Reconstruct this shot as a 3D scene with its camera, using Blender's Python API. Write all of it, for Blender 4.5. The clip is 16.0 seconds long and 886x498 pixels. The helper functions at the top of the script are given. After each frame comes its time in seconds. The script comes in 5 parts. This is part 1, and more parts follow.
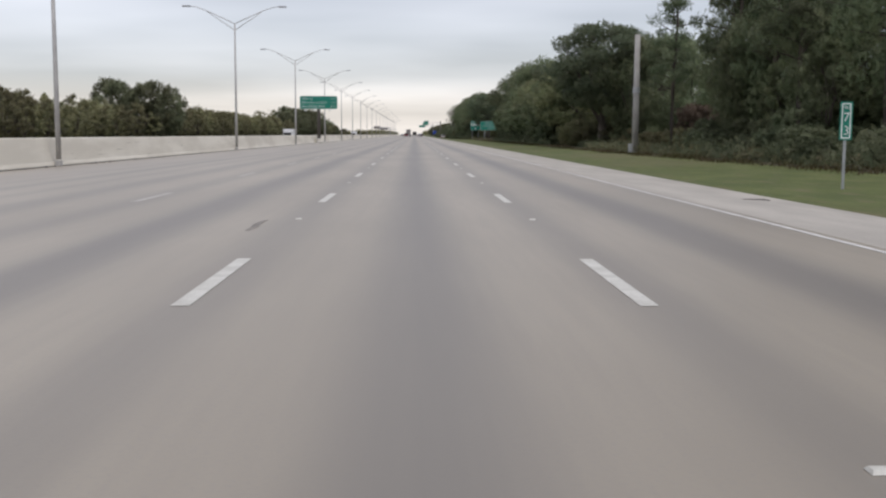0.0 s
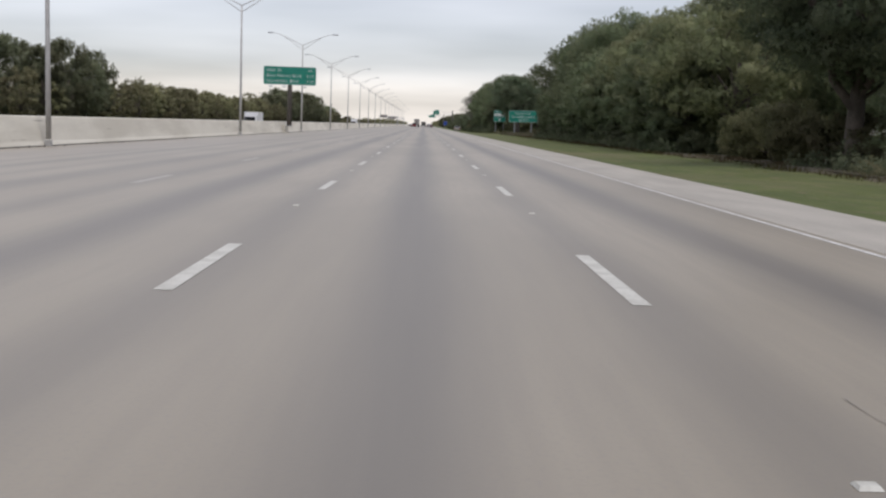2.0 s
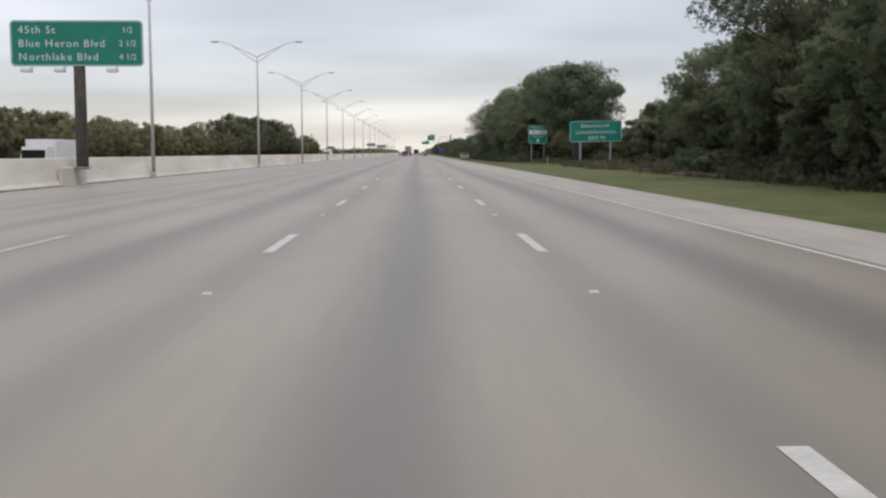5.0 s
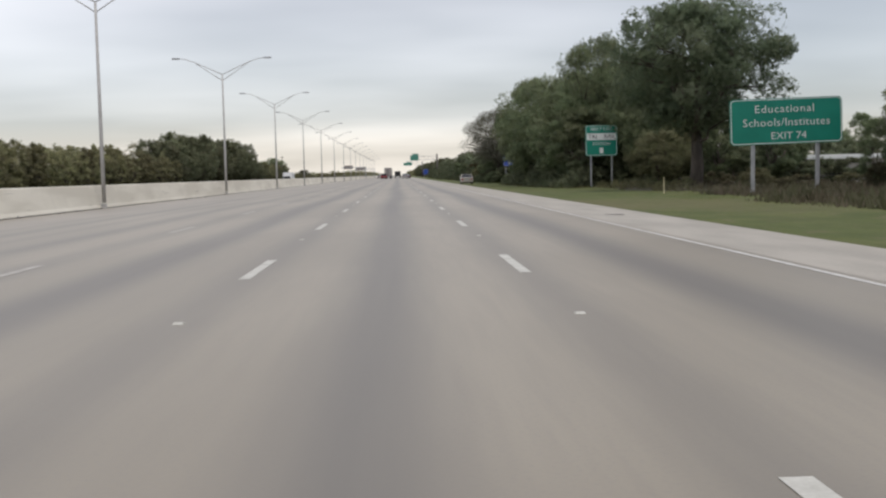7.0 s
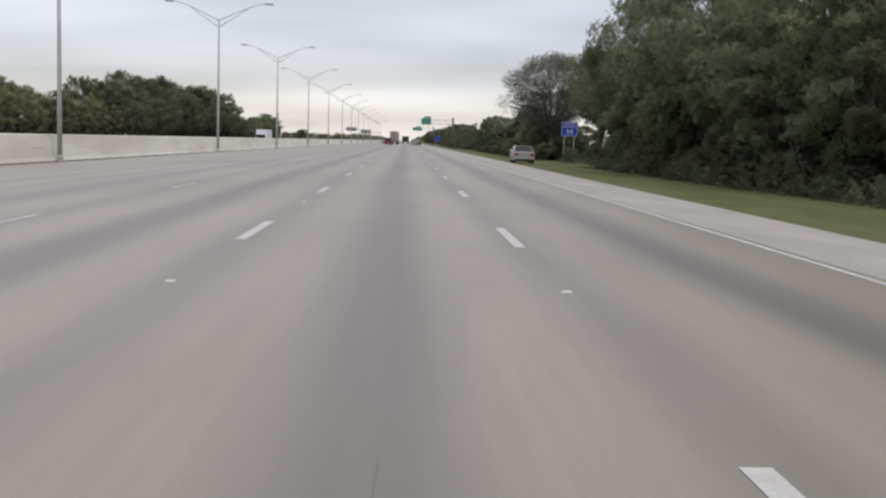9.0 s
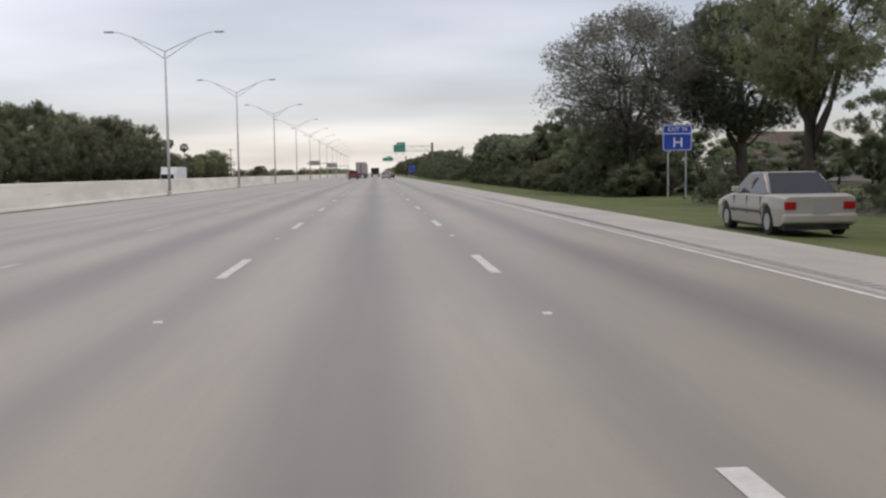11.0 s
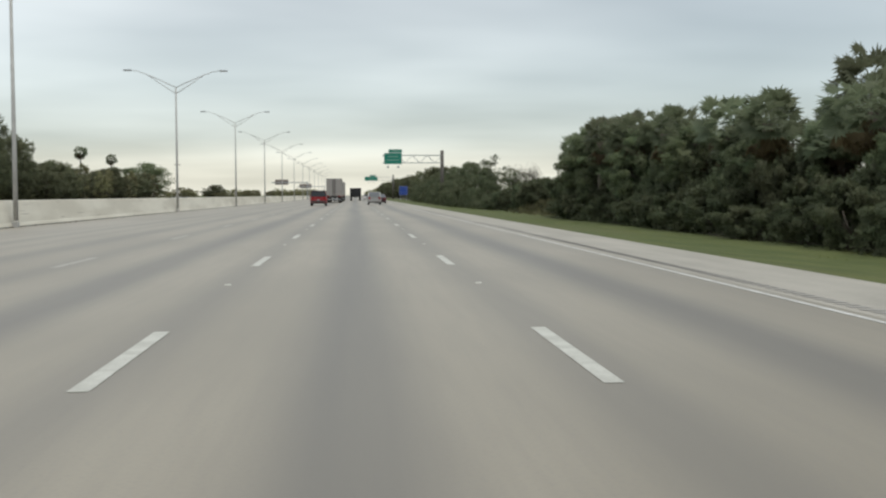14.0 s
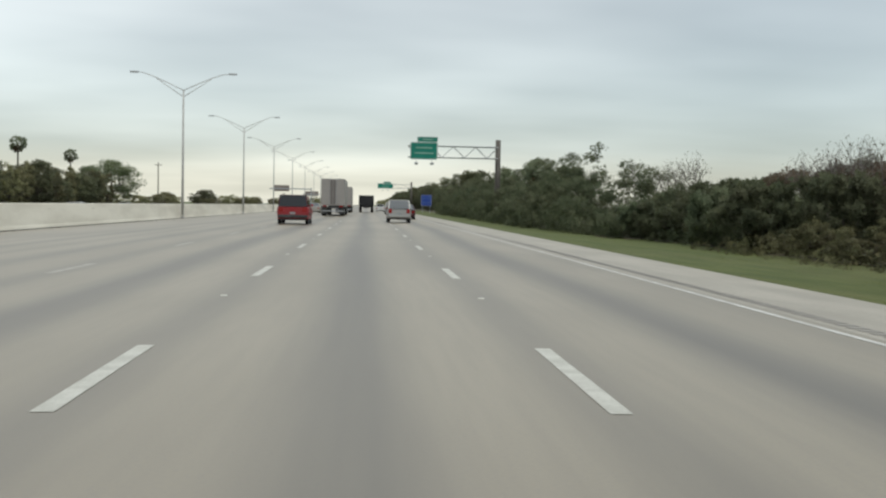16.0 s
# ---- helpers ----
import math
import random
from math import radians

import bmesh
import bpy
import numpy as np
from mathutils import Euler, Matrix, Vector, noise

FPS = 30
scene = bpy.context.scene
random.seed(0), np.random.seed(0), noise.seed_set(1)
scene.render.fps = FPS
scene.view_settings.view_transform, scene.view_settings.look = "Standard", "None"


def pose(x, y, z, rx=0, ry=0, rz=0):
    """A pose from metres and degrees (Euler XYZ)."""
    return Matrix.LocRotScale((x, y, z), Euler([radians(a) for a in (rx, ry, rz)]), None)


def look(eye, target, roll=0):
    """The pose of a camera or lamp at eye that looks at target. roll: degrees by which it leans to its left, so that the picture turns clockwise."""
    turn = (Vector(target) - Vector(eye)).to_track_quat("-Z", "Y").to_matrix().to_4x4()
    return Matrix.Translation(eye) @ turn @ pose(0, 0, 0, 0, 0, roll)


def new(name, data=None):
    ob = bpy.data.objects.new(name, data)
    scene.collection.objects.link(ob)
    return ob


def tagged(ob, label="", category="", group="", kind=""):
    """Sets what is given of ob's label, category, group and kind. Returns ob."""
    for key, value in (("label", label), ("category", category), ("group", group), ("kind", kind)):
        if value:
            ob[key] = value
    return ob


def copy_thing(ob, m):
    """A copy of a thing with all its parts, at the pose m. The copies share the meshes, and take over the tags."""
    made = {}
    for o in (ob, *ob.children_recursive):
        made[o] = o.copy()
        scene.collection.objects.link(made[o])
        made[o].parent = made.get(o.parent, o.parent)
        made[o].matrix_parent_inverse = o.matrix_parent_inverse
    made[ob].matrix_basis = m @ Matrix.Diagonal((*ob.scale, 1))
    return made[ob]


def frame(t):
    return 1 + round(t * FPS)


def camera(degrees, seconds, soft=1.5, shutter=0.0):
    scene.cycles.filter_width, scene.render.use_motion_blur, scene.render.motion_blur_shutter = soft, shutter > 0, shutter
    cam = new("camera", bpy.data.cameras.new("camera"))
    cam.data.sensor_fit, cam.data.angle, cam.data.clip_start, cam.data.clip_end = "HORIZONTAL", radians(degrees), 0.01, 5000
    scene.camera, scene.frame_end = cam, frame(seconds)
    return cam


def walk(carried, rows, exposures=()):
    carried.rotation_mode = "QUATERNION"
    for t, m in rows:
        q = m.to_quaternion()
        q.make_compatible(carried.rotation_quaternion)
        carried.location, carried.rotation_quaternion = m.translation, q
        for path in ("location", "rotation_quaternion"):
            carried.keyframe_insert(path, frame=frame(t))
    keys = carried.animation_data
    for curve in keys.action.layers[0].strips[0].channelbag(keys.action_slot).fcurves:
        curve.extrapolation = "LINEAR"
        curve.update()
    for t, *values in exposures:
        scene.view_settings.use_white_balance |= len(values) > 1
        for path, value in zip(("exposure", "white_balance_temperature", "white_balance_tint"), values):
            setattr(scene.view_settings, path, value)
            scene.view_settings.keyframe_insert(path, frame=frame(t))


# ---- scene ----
cam = camera(46.5, 16.0, soft=2.3)
PATH = [
    (0, (-0.019, -0.233, 1.331), (0.037, 1.754, 1.11), 0.3),
    (0.5, (0.028, 14.897, 1.357), (0.077, 16.88, 1.103), -0.1),
    (1, (0.063, 30.026, 1.348), (0.103, 32.013, 1.121), 1.2),
    (1.5, (0.139, 45.305, 1.356), (0.18, 47.288, 1.1), 1.8),
    (2, (0.105, 60.897, 1.317), (0.151, 62.882, 1.079), 2.1),
    (2.5, (0.224, 76.05, 1.333), (0.259, 78.038, 1.126), 1.4),
    (3, (0.175, 91.577, 1.347), (0.217, 93.565, 1.139), 1.6),
    (3.5, (0.144, 106.76, 1.341), (0.19, 108.747, 1.119), 1.6),
    (4, (0.167, 122.002, 1.312), (0.215, 123.989, 1.092), 1.0),
    (6.5, (0.114, 198.568, 1.327), (0.183, 200.562, 1.19), -0.9),
    (7, (0.188, 213.818, 1.306), (0.272, 215.811, 1.161), -1.2),
    (7.5, (0.228, 228.646, 1.291), (0.337, 230.637, 1.134), -1.3),
    (8, (0.198, 244.06, 1.326), (0.32, 246.046, 1.121), -0.2),
    (8.5, (0.279, 259.2, 1.346), (0.356, 261.193, 1.205), 2.7),
    (9, (0.288, 274.711, 1.352), (0.366, 276.699, 1.145), 1.9),
    (11.5, (0.202, 350.631, 1.365), (0.334, 352.623, 1.24), -1.0),
    (12, (0.094, 366.007, 1.359), (0.22, 368.001, 1.254), -0.4),
    (12.5, (0.107, 381.385, 1.322), (0.229, 383.379, 1.221), 0.1),
    (13, (0.103, 396.873, 1.34), (0.243, 398.867, 1.285), -0.0),
    (13.5, (0.055, 412.138, 1.339), (0.221, 414.129, 1.248), -0.3),
    (14, (0.031, 427.4, 1.316), (0.2, 429.39, 1.211), -0.1),
    (14.5, (0.07, 442.542, 1.317), (0.234, 444.533, 1.233), 0.5),
    (15, (0.044, 458.252, 1.336), (0.197, 460.244, 1.247), 1.0),
    (15.5, (0.05, 473.346, 1.345), (0.206, 475.337, 1.24), 1.1),
    (16, (0.161, 488.87, 1.324), (0.31, 490.862, 1.241), 1.1),
]
walk(cam, [(t, look(eye, target, roll)) for t, eye, target, roll in PATH],
     exposures=((0.0, 0.0, 6380, 13.5), (4.2, 0.0, 6380, 13.5), (6.4, 0.0, 6560, 11), (7.4, 0.0, 6550, 11), (8.5, 0.0, 6400, 13.5), (11.5, 0.0, 6500, 14), (12.4, 0.0, 6580, 4), (14.5, 0.0, 6570, 2), (16.0, 0.0, 6570, 1)))

# ---- world, sun, exposure ----
SUN_EL, SUN_ROT = radians(68), radians(140)
world = bpy.data.worlds.new("overcast_sky")
scene.world = world
world.use_nodes = True
wn, wl = world.node_tree.nodes, world.node_tree.links
wn.clear()
w_out = wn.new("ShaderNodeOutputWorld")
w_add = wn.new("ShaderNodeAddShader")
w_bg1, w_bg2 = wn.new("ShaderNodeBackground"), wn.new("ShaderNodeBackground")
w_sky = wn.new("ShaderNodeTexSky")
w_sky.sky_type, w_sky.sun_disc = "NISHITA", False
w_sky.sun_elevation, w_sky.sun_rotation = SUN_EL, SUN_ROT
wl.new(w_sky.outputs[0], w_bg1.inputs[0])
w_bg1.inputs[1].default_value = 0.05
w_co = wn.new("ShaderNodeTexCoord")
w_sep = wn.new("ShaderNodeSeparateXYZ")
wl.new(w_co.outputs["Generated"], w_sep.inputs[0])
# cloud layer seen in perspective: direction divided by its height
w_h = wn.new("ShaderNodeMath"); w_h.operation = "MAXIMUM"; w_h.inputs[1].default_value = 0.0
wl.new(w_sep.outputs[2], w_h.inputs[0])
w_h2 = wn.new("ShaderNodeMath"); w_h2.operation = "ADD"; w_h2.inputs[1].default_value = 0.12
wl.new(w_h.outputs[0], w_h2.inputs[0])
w_div = wn.new("ShaderNodeVectorMath"); w_div.operation = "DIVIDE"
w_comb = wn.new("ShaderNodeCombineXYZ")
for i in range(3):
    wl.new(w_h2.outputs[0], w_comb.inputs[i])
wl.new(w_co.outputs["Generated"], w_div.inputs[0]); wl.new(w_comb.outputs[0], w_div.inputs[1])
w_map = wn.new("ShaderNodeMapping")
w_map.inputs["Scale"].default_value = (0.45, 0.6, 1.0)
wl.new(w_div.outputs[0], w_map.inputs[0])
w_no = wn.new("ShaderNodeTexNoise")
w_no.inputs["Scale"].default_value, w_no.inputs["Detail"].default_value, w_no.inputs["Roughness"].default_value = 1.3, 3.5, 0.42
wl.new(w_map.outputs[0], w_no.inputs["Vector"])
w_r1 = wn.new("ShaderNodeValToRGB")          # colour of the overcast by height
w_r1.color_ramp.elements[0].position, w_r1.color_ramp.elements[0].color = 0.0, (0.88, 0.82, 0.745, 1)
w_r1.color_ramp.elements[1].position, w_r1.color_ramp.elements[1].color = 1.0, (0.82, 0.80, 0.81, 1)
for p, c in ((0.03, (0.81, 0.755, 0.71, 1)), (0.055, (0.67, 0.655, 0.66, 1)), (0.10, (0.70, 0.69, 0.70, 1)), (0.17, (0.79, 0.765, 0.77, 1))):
    e = w_r1.color_ramp.elements.new(p); e.color = c
wl.new(w_sep.outputs[2], w_r1.inputs[0])
w_r2 = wn.new("ShaderNodeMapRange")
w_r2.inputs["From Min"].default_value, w_r2.inputs["From Max"].default_value = 0.32, 0.68
w_r2.inputs["To Min"].default_value, w_r2.inputs["To Max"].default_value = 0.72, 1.22
wl.new(w_no.outputs[0], w_r2.inputs[0])
w_mul = wn.new("ShaderNodeVectorMath"); w_mul.operation = "SCALE"
wl.new(w_r1.outputs[0], w_mul.inputs[0]); wl.new(w_r2.outputs[0], w_mul.inputs["Scale"])
# the cloud is thicker and bluer towards the land side
w_az = wn.new("ShaderNodeMapRange"); w_az.interpolation_type = "SMOOTHSTEP"
w_az.inputs["From Min"].default_value, w_az.inputs["From Max"].default_value = 0.02, 0.42
wl.new(w_sep.outputs[0], w_az.inputs[0])
w_thick = wn.new("ShaderNodeMix"); w_thick.data_type = "RGBA"; w_thick.blend_type = "MULTIPLY"
w_thick.inputs[7].default_value = (0.65, 0.67, 0.685, 1)
wl.new(w_az.outputs[0], w_thick.inputs[0]); wl.new(w_mul.outputs[0], w_thick.inputs[6])
wl.new(w_thick.outputs[2], w_bg2.inputs[0])
w_bg2.inputs[1].default_value = 0.77
wl.new(w_bg1.outputs[0], w_add.inputs[0]); wl.new(w_bg2.outputs[0], w_add.inputs[1])
wl.new(w_add.outputs[0], w_out.inputs[0])

sun_data = bpy.data.lights.new("sun", "SUN")
sun_data.energy, sun_data.angle, sun_data.color = 1.4, radians(25), (1.0, 0.96, 0.9)
sun = new("sun", sun_data)
sun.matrix_world = look((110, -131, 424), (0, 0, 0))


# ---- materials ----
def material(name, rough=0.7, metal=0.0):
    m = bpy.data.materials.new(name)
    m.use_nodes = True
    b = m.node_tree.nodes["Principled BSDF"]
    b.inputs["Roughness"].default_value, b.inputs["Metallic"].default_value = rough, metal
    return m, m.node_tree.nodes, m.node_tree.links, b


def noise_node(n, l, scale, detail=4.0, stretch=None, coords="Object"):
    co = n.new("ShaderNodeTexCoord")
    no = n.new("ShaderNodeTexNoise")
    no.inputs["Scale"].default_value, no.inputs["Detail"].default_value = scale, detail
    if stretch:
        mp = n.new("ShaderNodeMapping")
        mp.inputs["Scale"].default_value = stretch
        l.new(co.outputs[coords], mp.inputs[0]); l.new(mp.outputs[0], no.inputs["Vector"])
    else:
        l.new(co.outputs[coords], no.inputs["Vector"])
    return no


def mix_node(n, l, fac, a, b, blend="MIX"):
    mx = n.new("ShaderNodeMix")
    mx.data_type, mx.blend_type = "RGBA", blend
    for sock, v in ((mx.inputs[0], fac), (mx.inputs[6], a), (mx.inputs[7], b)):
        if isinstance(v, (int, float)):
            sock.default_value = v
        elif isinstance(v, tuple):
            sock.default_value = (*v, 1.0)
        else:
            l.new(v, sock)
    return mx.outputs[2]


def math_node(n, l, op, a, b=None):
    m = n.new("ShaderNodeMath")
    m.operation = op
    for sock, v in ((m.inputs[0], a), (m.inputs[1], b)):
        if v is None:
            continue
        if isinstance(v, (int, float)):
            sock.default_value = v
        else:
            l.new(v, sock)
    return m.outputs[0]


def range_node(n, l, v, a, b, c, d, smooth=True):
    m = n.new("ShaderNodeMapRange")
    m.interpolation_type = "SMOOTHSTEP" if smooth else "LINEAR"
    l.new(v, m.inputs[0])
    for i, x in zip((1, 2, 3, 4), (a, b, c, d)):
        m.inputs[i].default_value = x
    return m.outputs[0]


def bump_node(n, l, height, b, strength=0.3, dist=0.02):
    bp = n.new("ShaderNodeBump")
    bp.inputs["Strength"].default_value, bp.inputs["Distance"].default_value = strength, dist
    l.new(height, bp.inputs["Height"]); l.new(bp.outputs[0], b.inputs["Normal"])


def mottled(name, a, b2, scale=3.0, rough=0.7, metal=0.0, bump=0.0, fine=40.0, stretch=None):
    """Two colours mixed by a coarse and a fine noise."""
    m, n, l, b = material(name, rough, metal)
    n1, n2 = noise_node(n, l, scale, 5, stretch), noise_node(n, l, fine, 3)
    f = math_node(n, l, "ADD", math_node(n, l, "MULTIPLY", n1.outputs[0], 0.7), math_node(n, l, "MULTIPLY", n2.outputs[0], 0.3))
    l.new(mix_node(n, l, range_node(n, l, f, 0.35, 0.65, 0, 1), a, b2), b.inputs["Base Color"])
    if bump:
        bump_node(n, l, n2.outputs[0], b, bump, 0.01)
    return m


LANE = 3.658


def road_material():
    m, n, l, b = material("worn_concrete_pavement", 0.46)
    b.inputs["Specular IOR Level"].default_value = 0.85
    co = n.new("ShaderNodeTexCoord")
    sp = n.new("ShaderNodeSeparateXYZ")
    l.new(co.outputs["Object"], sp.inputs[0])
    wob = noise_node(n, l, 1.0, 2, (0.0, 0.03, 0.0))
    x = math_node(n, l, "ADD", sp.outputs[0], range_node(n, l, wob.outputs[0], 0.3, 0.7, -0.16, 0.16, False))
    u = math_node(n, l, "FRACT", math_node(n, l, "ADD", math_node(n, l, "DIVIDE", x, LANE), 20.5))
    d = math_node(n, l, "MULTIPLY", math_node(n, l, "ABSOLUTE", math_node(n, l, "SUBTRACT", u, 0.5)), LANE)
    drip = range_node(n, l, d, 0.05, 0.85, 1.0, 0.0)
    seam = math_node(n, l, "MULTIPLY", range_node(n, l, d, 1.2, 1.8, 0.0, 1.0), 0.58)
    # oil and rubber stay between the first and the last lane only
    lanes = math_node(n, l, "MULTIPLY", range_node(n, l, sp.outputs[0], -15.0, -12.5, 0.0, 1.0), range_node(n, l, sp.outputs[0], 4.9, 5.5, 1.0, 0.0))
    lanes = math_node(n, l, "MULTIPLY", lanes, range_node(n, l, sp.outputs[0], -8.0, -4.8, 0.62, 1.0))
    streak = noise_node(n, l, 1.6, 4, (1.0, 0.03, 1.0))
    patch = noise_node(n, l, 0.22, 4, (1.0, 0.35, 1.0))
    dark = math_node(n, l, "MULTIPLY", math_node(n, l, "ADD", drip, seam), lanes)
    dark = math_node(n, l, "MULTIPLY", dark, range_node(n, l, streak.outputs[0], 0.25, 0.7, 0.72, 1.1, False))
    clean = mix_node(n, l, range_node(n, l, patch.outputs[0], 0.35, 0.65, 0, 1), (0.262, 0.226, 0.170), (0.318, 0.276, 0.210))
    fine = noise_node(n, l, 7.0, 5, (1.0, 0.06, 1.0))
    clean = mix_node(n, l, range_node(n, l, fine.outputs[0], 0.35, 0.7, 0.0, 0.28), clean, (0.228, 0.197, 0.152))
    speck = noise_node(n, l, 30.0, 3)
    clean = mix_node(n, l, range_node(n, l, speck.outputs[0], 0.45, 0.75, 0.0, 0.25), clean, (0.20, 0.187, 0.170))
    l.new(mix_node(n, l, math_node(n, l, "MULTIPLY", dark, 0.82), clean, (0.128, 0.114, 0.095)), b.inputs["Base Color"])
    grain = noise_node(n, l, 60.0, 3)
    bump_node(n, l, grain.outputs[0], b, 0.12, 0.004)
    return m


def leaf_material(name, a, b2, c, gaps=0.5, fine=11.0):
    m, n, l, b = material(name, 0.6)
    geo = n.new("ShaderNodeNewGeometry")
    info = n.new("ShaderNodeObjectInfo")
    big = noise_node(n, l, 0.35, 3)
    col = mix_node(n, l, geo.outputs["Random Per Island"], a, b2)
    col = mix_node(n, l, range_node(n, l, big.outputs[0], 0.4, 0.65, 0.0, 0.7), col, c)
    hsv = n.new("ShaderNodeHueSaturation")
    l.new(col, hsv.inputs["Color"])
    l.new(range_node(n, l, info.outputs["Random"], 0, 1, 0.75, 1.35, False), hsv.inputs["Value"])
    l.new(range_node(n, l, info.outputs["Random"], 0, 1, 0.485, 0.515, False), hsv.inputs["Hue"])
    l.new(hsv.outputs[0], b.inputs["Base Color"])
    b.inputs["Specular IOR Level"].default_value = 0.2
    tr = n.new("ShaderNodeBsdfTranslucent")
    l.new(hsv.outputs[0], tr.inputs["Color"])
    ms = n.new("ShaderNodeMixShader")
    ms.inputs[0].default_value = 0.5
    l.new(b.outputs[0], ms.inputs[1]); l.new(tr.outputs[0], ms.inputs[2])
    if gaps:
        # each spray is broken into small leaves with gaps between them
        cut = noise_node(n, l, fine, 2)
        clear = n.new("ShaderNodeBsdfTransparent")
        mg = n.new("ShaderNodeMixShader")
        l.new(range_node(n, l, cut.outputs[0], gaps - 0.015, gaps + 0.015, 0.0, 1.0), mg.inputs[0])
        l.new(clear.outputs[0], mg.inputs[1]); l.new(ms.outputs[0], mg.inputs[2])
        l.new(mg.outputs[0], n["Material Output"].inputs["Surface"])
    else:
        l.new(ms.outputs[0], n["Material Output"].inputs["Surface"])
    return m


def wall_material():
    """Pale cast concrete with mottling, run-down streaks and short sideways scrapes."""
    m, n, l, b = material("weathered_barrier_concrete", 0.85)
    big, grain = noise_node(n, l, 0.5, 5, (1, 0.25, 1.5)), noise_node(n, l, 14.0, 3)
    col = mix_node(n, l, range_node(n, l, big.outputs[0], 0.35, 0.65, 0, 1), (0.62, 0.580, 0.490), (0.76, 0.720, 0.620))
    runs = noise_node(n, l, 1.0, 4, (0.3, 1.6, 0.25))
    col = mix_node(n, l, range_node(n, l, runs.outputs[0], 0.52, 0.78, 0, 0.16), col, (0.48, 0.43, 0.365))
    scrape = noise_node(n, l, 1.0, 3, (0.5, 0.22, 7.0))
    col = mix_node(n, l, range_node(n, l, scrape.outputs[0], 0.66, 0.73, 0, 0.7), col, (0.32, 0.285, 0.24))
    l.new(mix_node(n, l, range_node(n, l, grain.outputs[0], 0.4, 0.7, 0, 0.2), col, (0.58, 0.53, 0.46)), b.inputs["Base Color"])
    bump_node(n, l, grain.outputs[0], b, 0.3, 0.01)
    return m


def grass_material():
    """Mown grass: green with yellowed and brown patches, darker tufts and a fine grain."""
    m, n, l, b = material("mown_grass", 0.92)
    big, mid, fine = noise_node(n, l, 0.10, 3, (1.0, 0.45, 1.0)), noise_node(n, l, 0.7, 5, (1.0, 0.5, 1.0)), noise_node(n, l, 7.0, 4)
    col = mix_node(n, l, range_node(n, l, mid.outputs[0], 0.35, 0.68, 0, 1), (0.069, 0.091, 0.017), (0.104, 0.123, 0.029))
    co = n.new("ShaderNodeTexCoord")
    sp = n.new("ShaderNodeSeparateXYZ")
    l.new(co.outputs["Object"], sp.inputs[0])
    parched = range_node(n, l, sp.outputs[1], 250.0, 430.0, 1.0, 0.35)
    col = mix_node(n, l, math_node(n, l, "MULTIPLY", range_node(n, l, big.outputs[0], 0.46, 0.70, 0.0, 0.75), parched), col, (0.142, 0.124, 0.056))
    dry = noise_node(n, l, 1.7, 5, (1.0, 0.4, 1.0))
    col = mix_node(n, l, math_node(n, l, "MULTIPLY", range_node(n, l, dry.outputs[0], 0.54, 0.72, 0.0, 0.65), parched), col, (0.150, 0.122, 0.066))
    col = mix_node(n, l, range_node(n, l, fine.outputs[0], 0.48, 0.72, 0.0, 0.55), col, (0.058, 0.072, 0.017))
    l.new(col, b.inputs["Base Color"])
    bump_node(n, l, fine.outputs[0], b, 0.9, 0.05)
    return m


M_ROAD = road_material()
M_SHOULDER = mottled("pale_shoulder_concrete", (0.345, 0.322, 0.282), (0.43, 0.402, 0.352), 0.9, 0.88, 0, 0.5, 14, (1, 0.3, 1))
M_FAR_ROAD = mottled("far_concrete_pavement", (0.33, 0.31, 0.28), (0.39, 0.37, 0.34), 0.3, 0.85)
M_PAINT = mottled("worn_white_road_paint", (0.46, 0.450, 0.400), (0.62, 0.61, 0.555), 2.5, 0.6, 0, 0.2, 30)
M_PAINT_EDGE = mottled("fresh_white_road_paint", (0.50, 0.485, 0.455), (0.66, 0.65, 0.62), 2.5, 0.6, 0, 0.2, 30)
M_PAINT_WORN = mottled("thin_worn_road_paint", (0.38, 0.36, 0.325), (0.50, 0.48, 0.44), 2.5, 0.7, 0, 0.2, 30)
M_GRASS = grass_material()
M_LITTER = mottled("dry_undergrowth", (0.045, 0.042, 0.024), (0.10, 0.082, 0.05), 0.4, 0.95, 0, 0.8, 6)
M_WALL = wall_material()
M_SEAM = mottled("dirty_gutter", (0.06, 0.055, 0.05), (0.14, 0.13, 0.12), 1.0, 0.9)
M_STEEL = mottled("galvanised_steel", (0.36, 0.37, 0.38), (0.46, 0.47, 0.48), 2.0, 0.5, 0.5)
M_POLE = mottled("weathered_aluminium", (0.40, 0.39, 0.375), (0.52, 0.51, 0.49), 1.0, 0.6, 0.15)
M_BROWN = mottled("brown_weathering_steel", (0.10, 0.088, 0.078), (0.15, 0.135, 0.12), 2.0, 0.7, 0.2)
M_GREEN = mottled("green_sign_sheeting", (0.004, 0.19, 0.132), (0.006, 0.225, 0.158), 1.0, 0.45)
M_BLUE = mottled("blue_sign_sheeting", (0.012, 0.045, 0.30), (0.015, 0.055, 0.35), 1.0, 0.45)
M_WHITE = mottled("white_sign_sheeting", (0.70, 0.72, 0.70), (0.78, 0.79, 0.77), 1.5, 0.5)
M_FADED = mottled("faded_pale_lettering", (0.22, 0.40, 0.32), (0.30, 0.48, 0.40), 1.5, 0.5)
M_BLACK = mottled("black_lettering", (0.02, 0.02, 0.02), (0.035, 0.035, 0.035), 2.0, 0.6)
M_YELLOW = mottled("yellow_delineator_plastic", (0.62, 0.55, 0.34), (0.70, 0.63, 0.42), 2.0, 0.6)
M_TWIG = mottled("pale_grey_twigs", (0.14, 0.122, 0.112), (0.22, 0.192, 0.178), 1.5, 0.9)
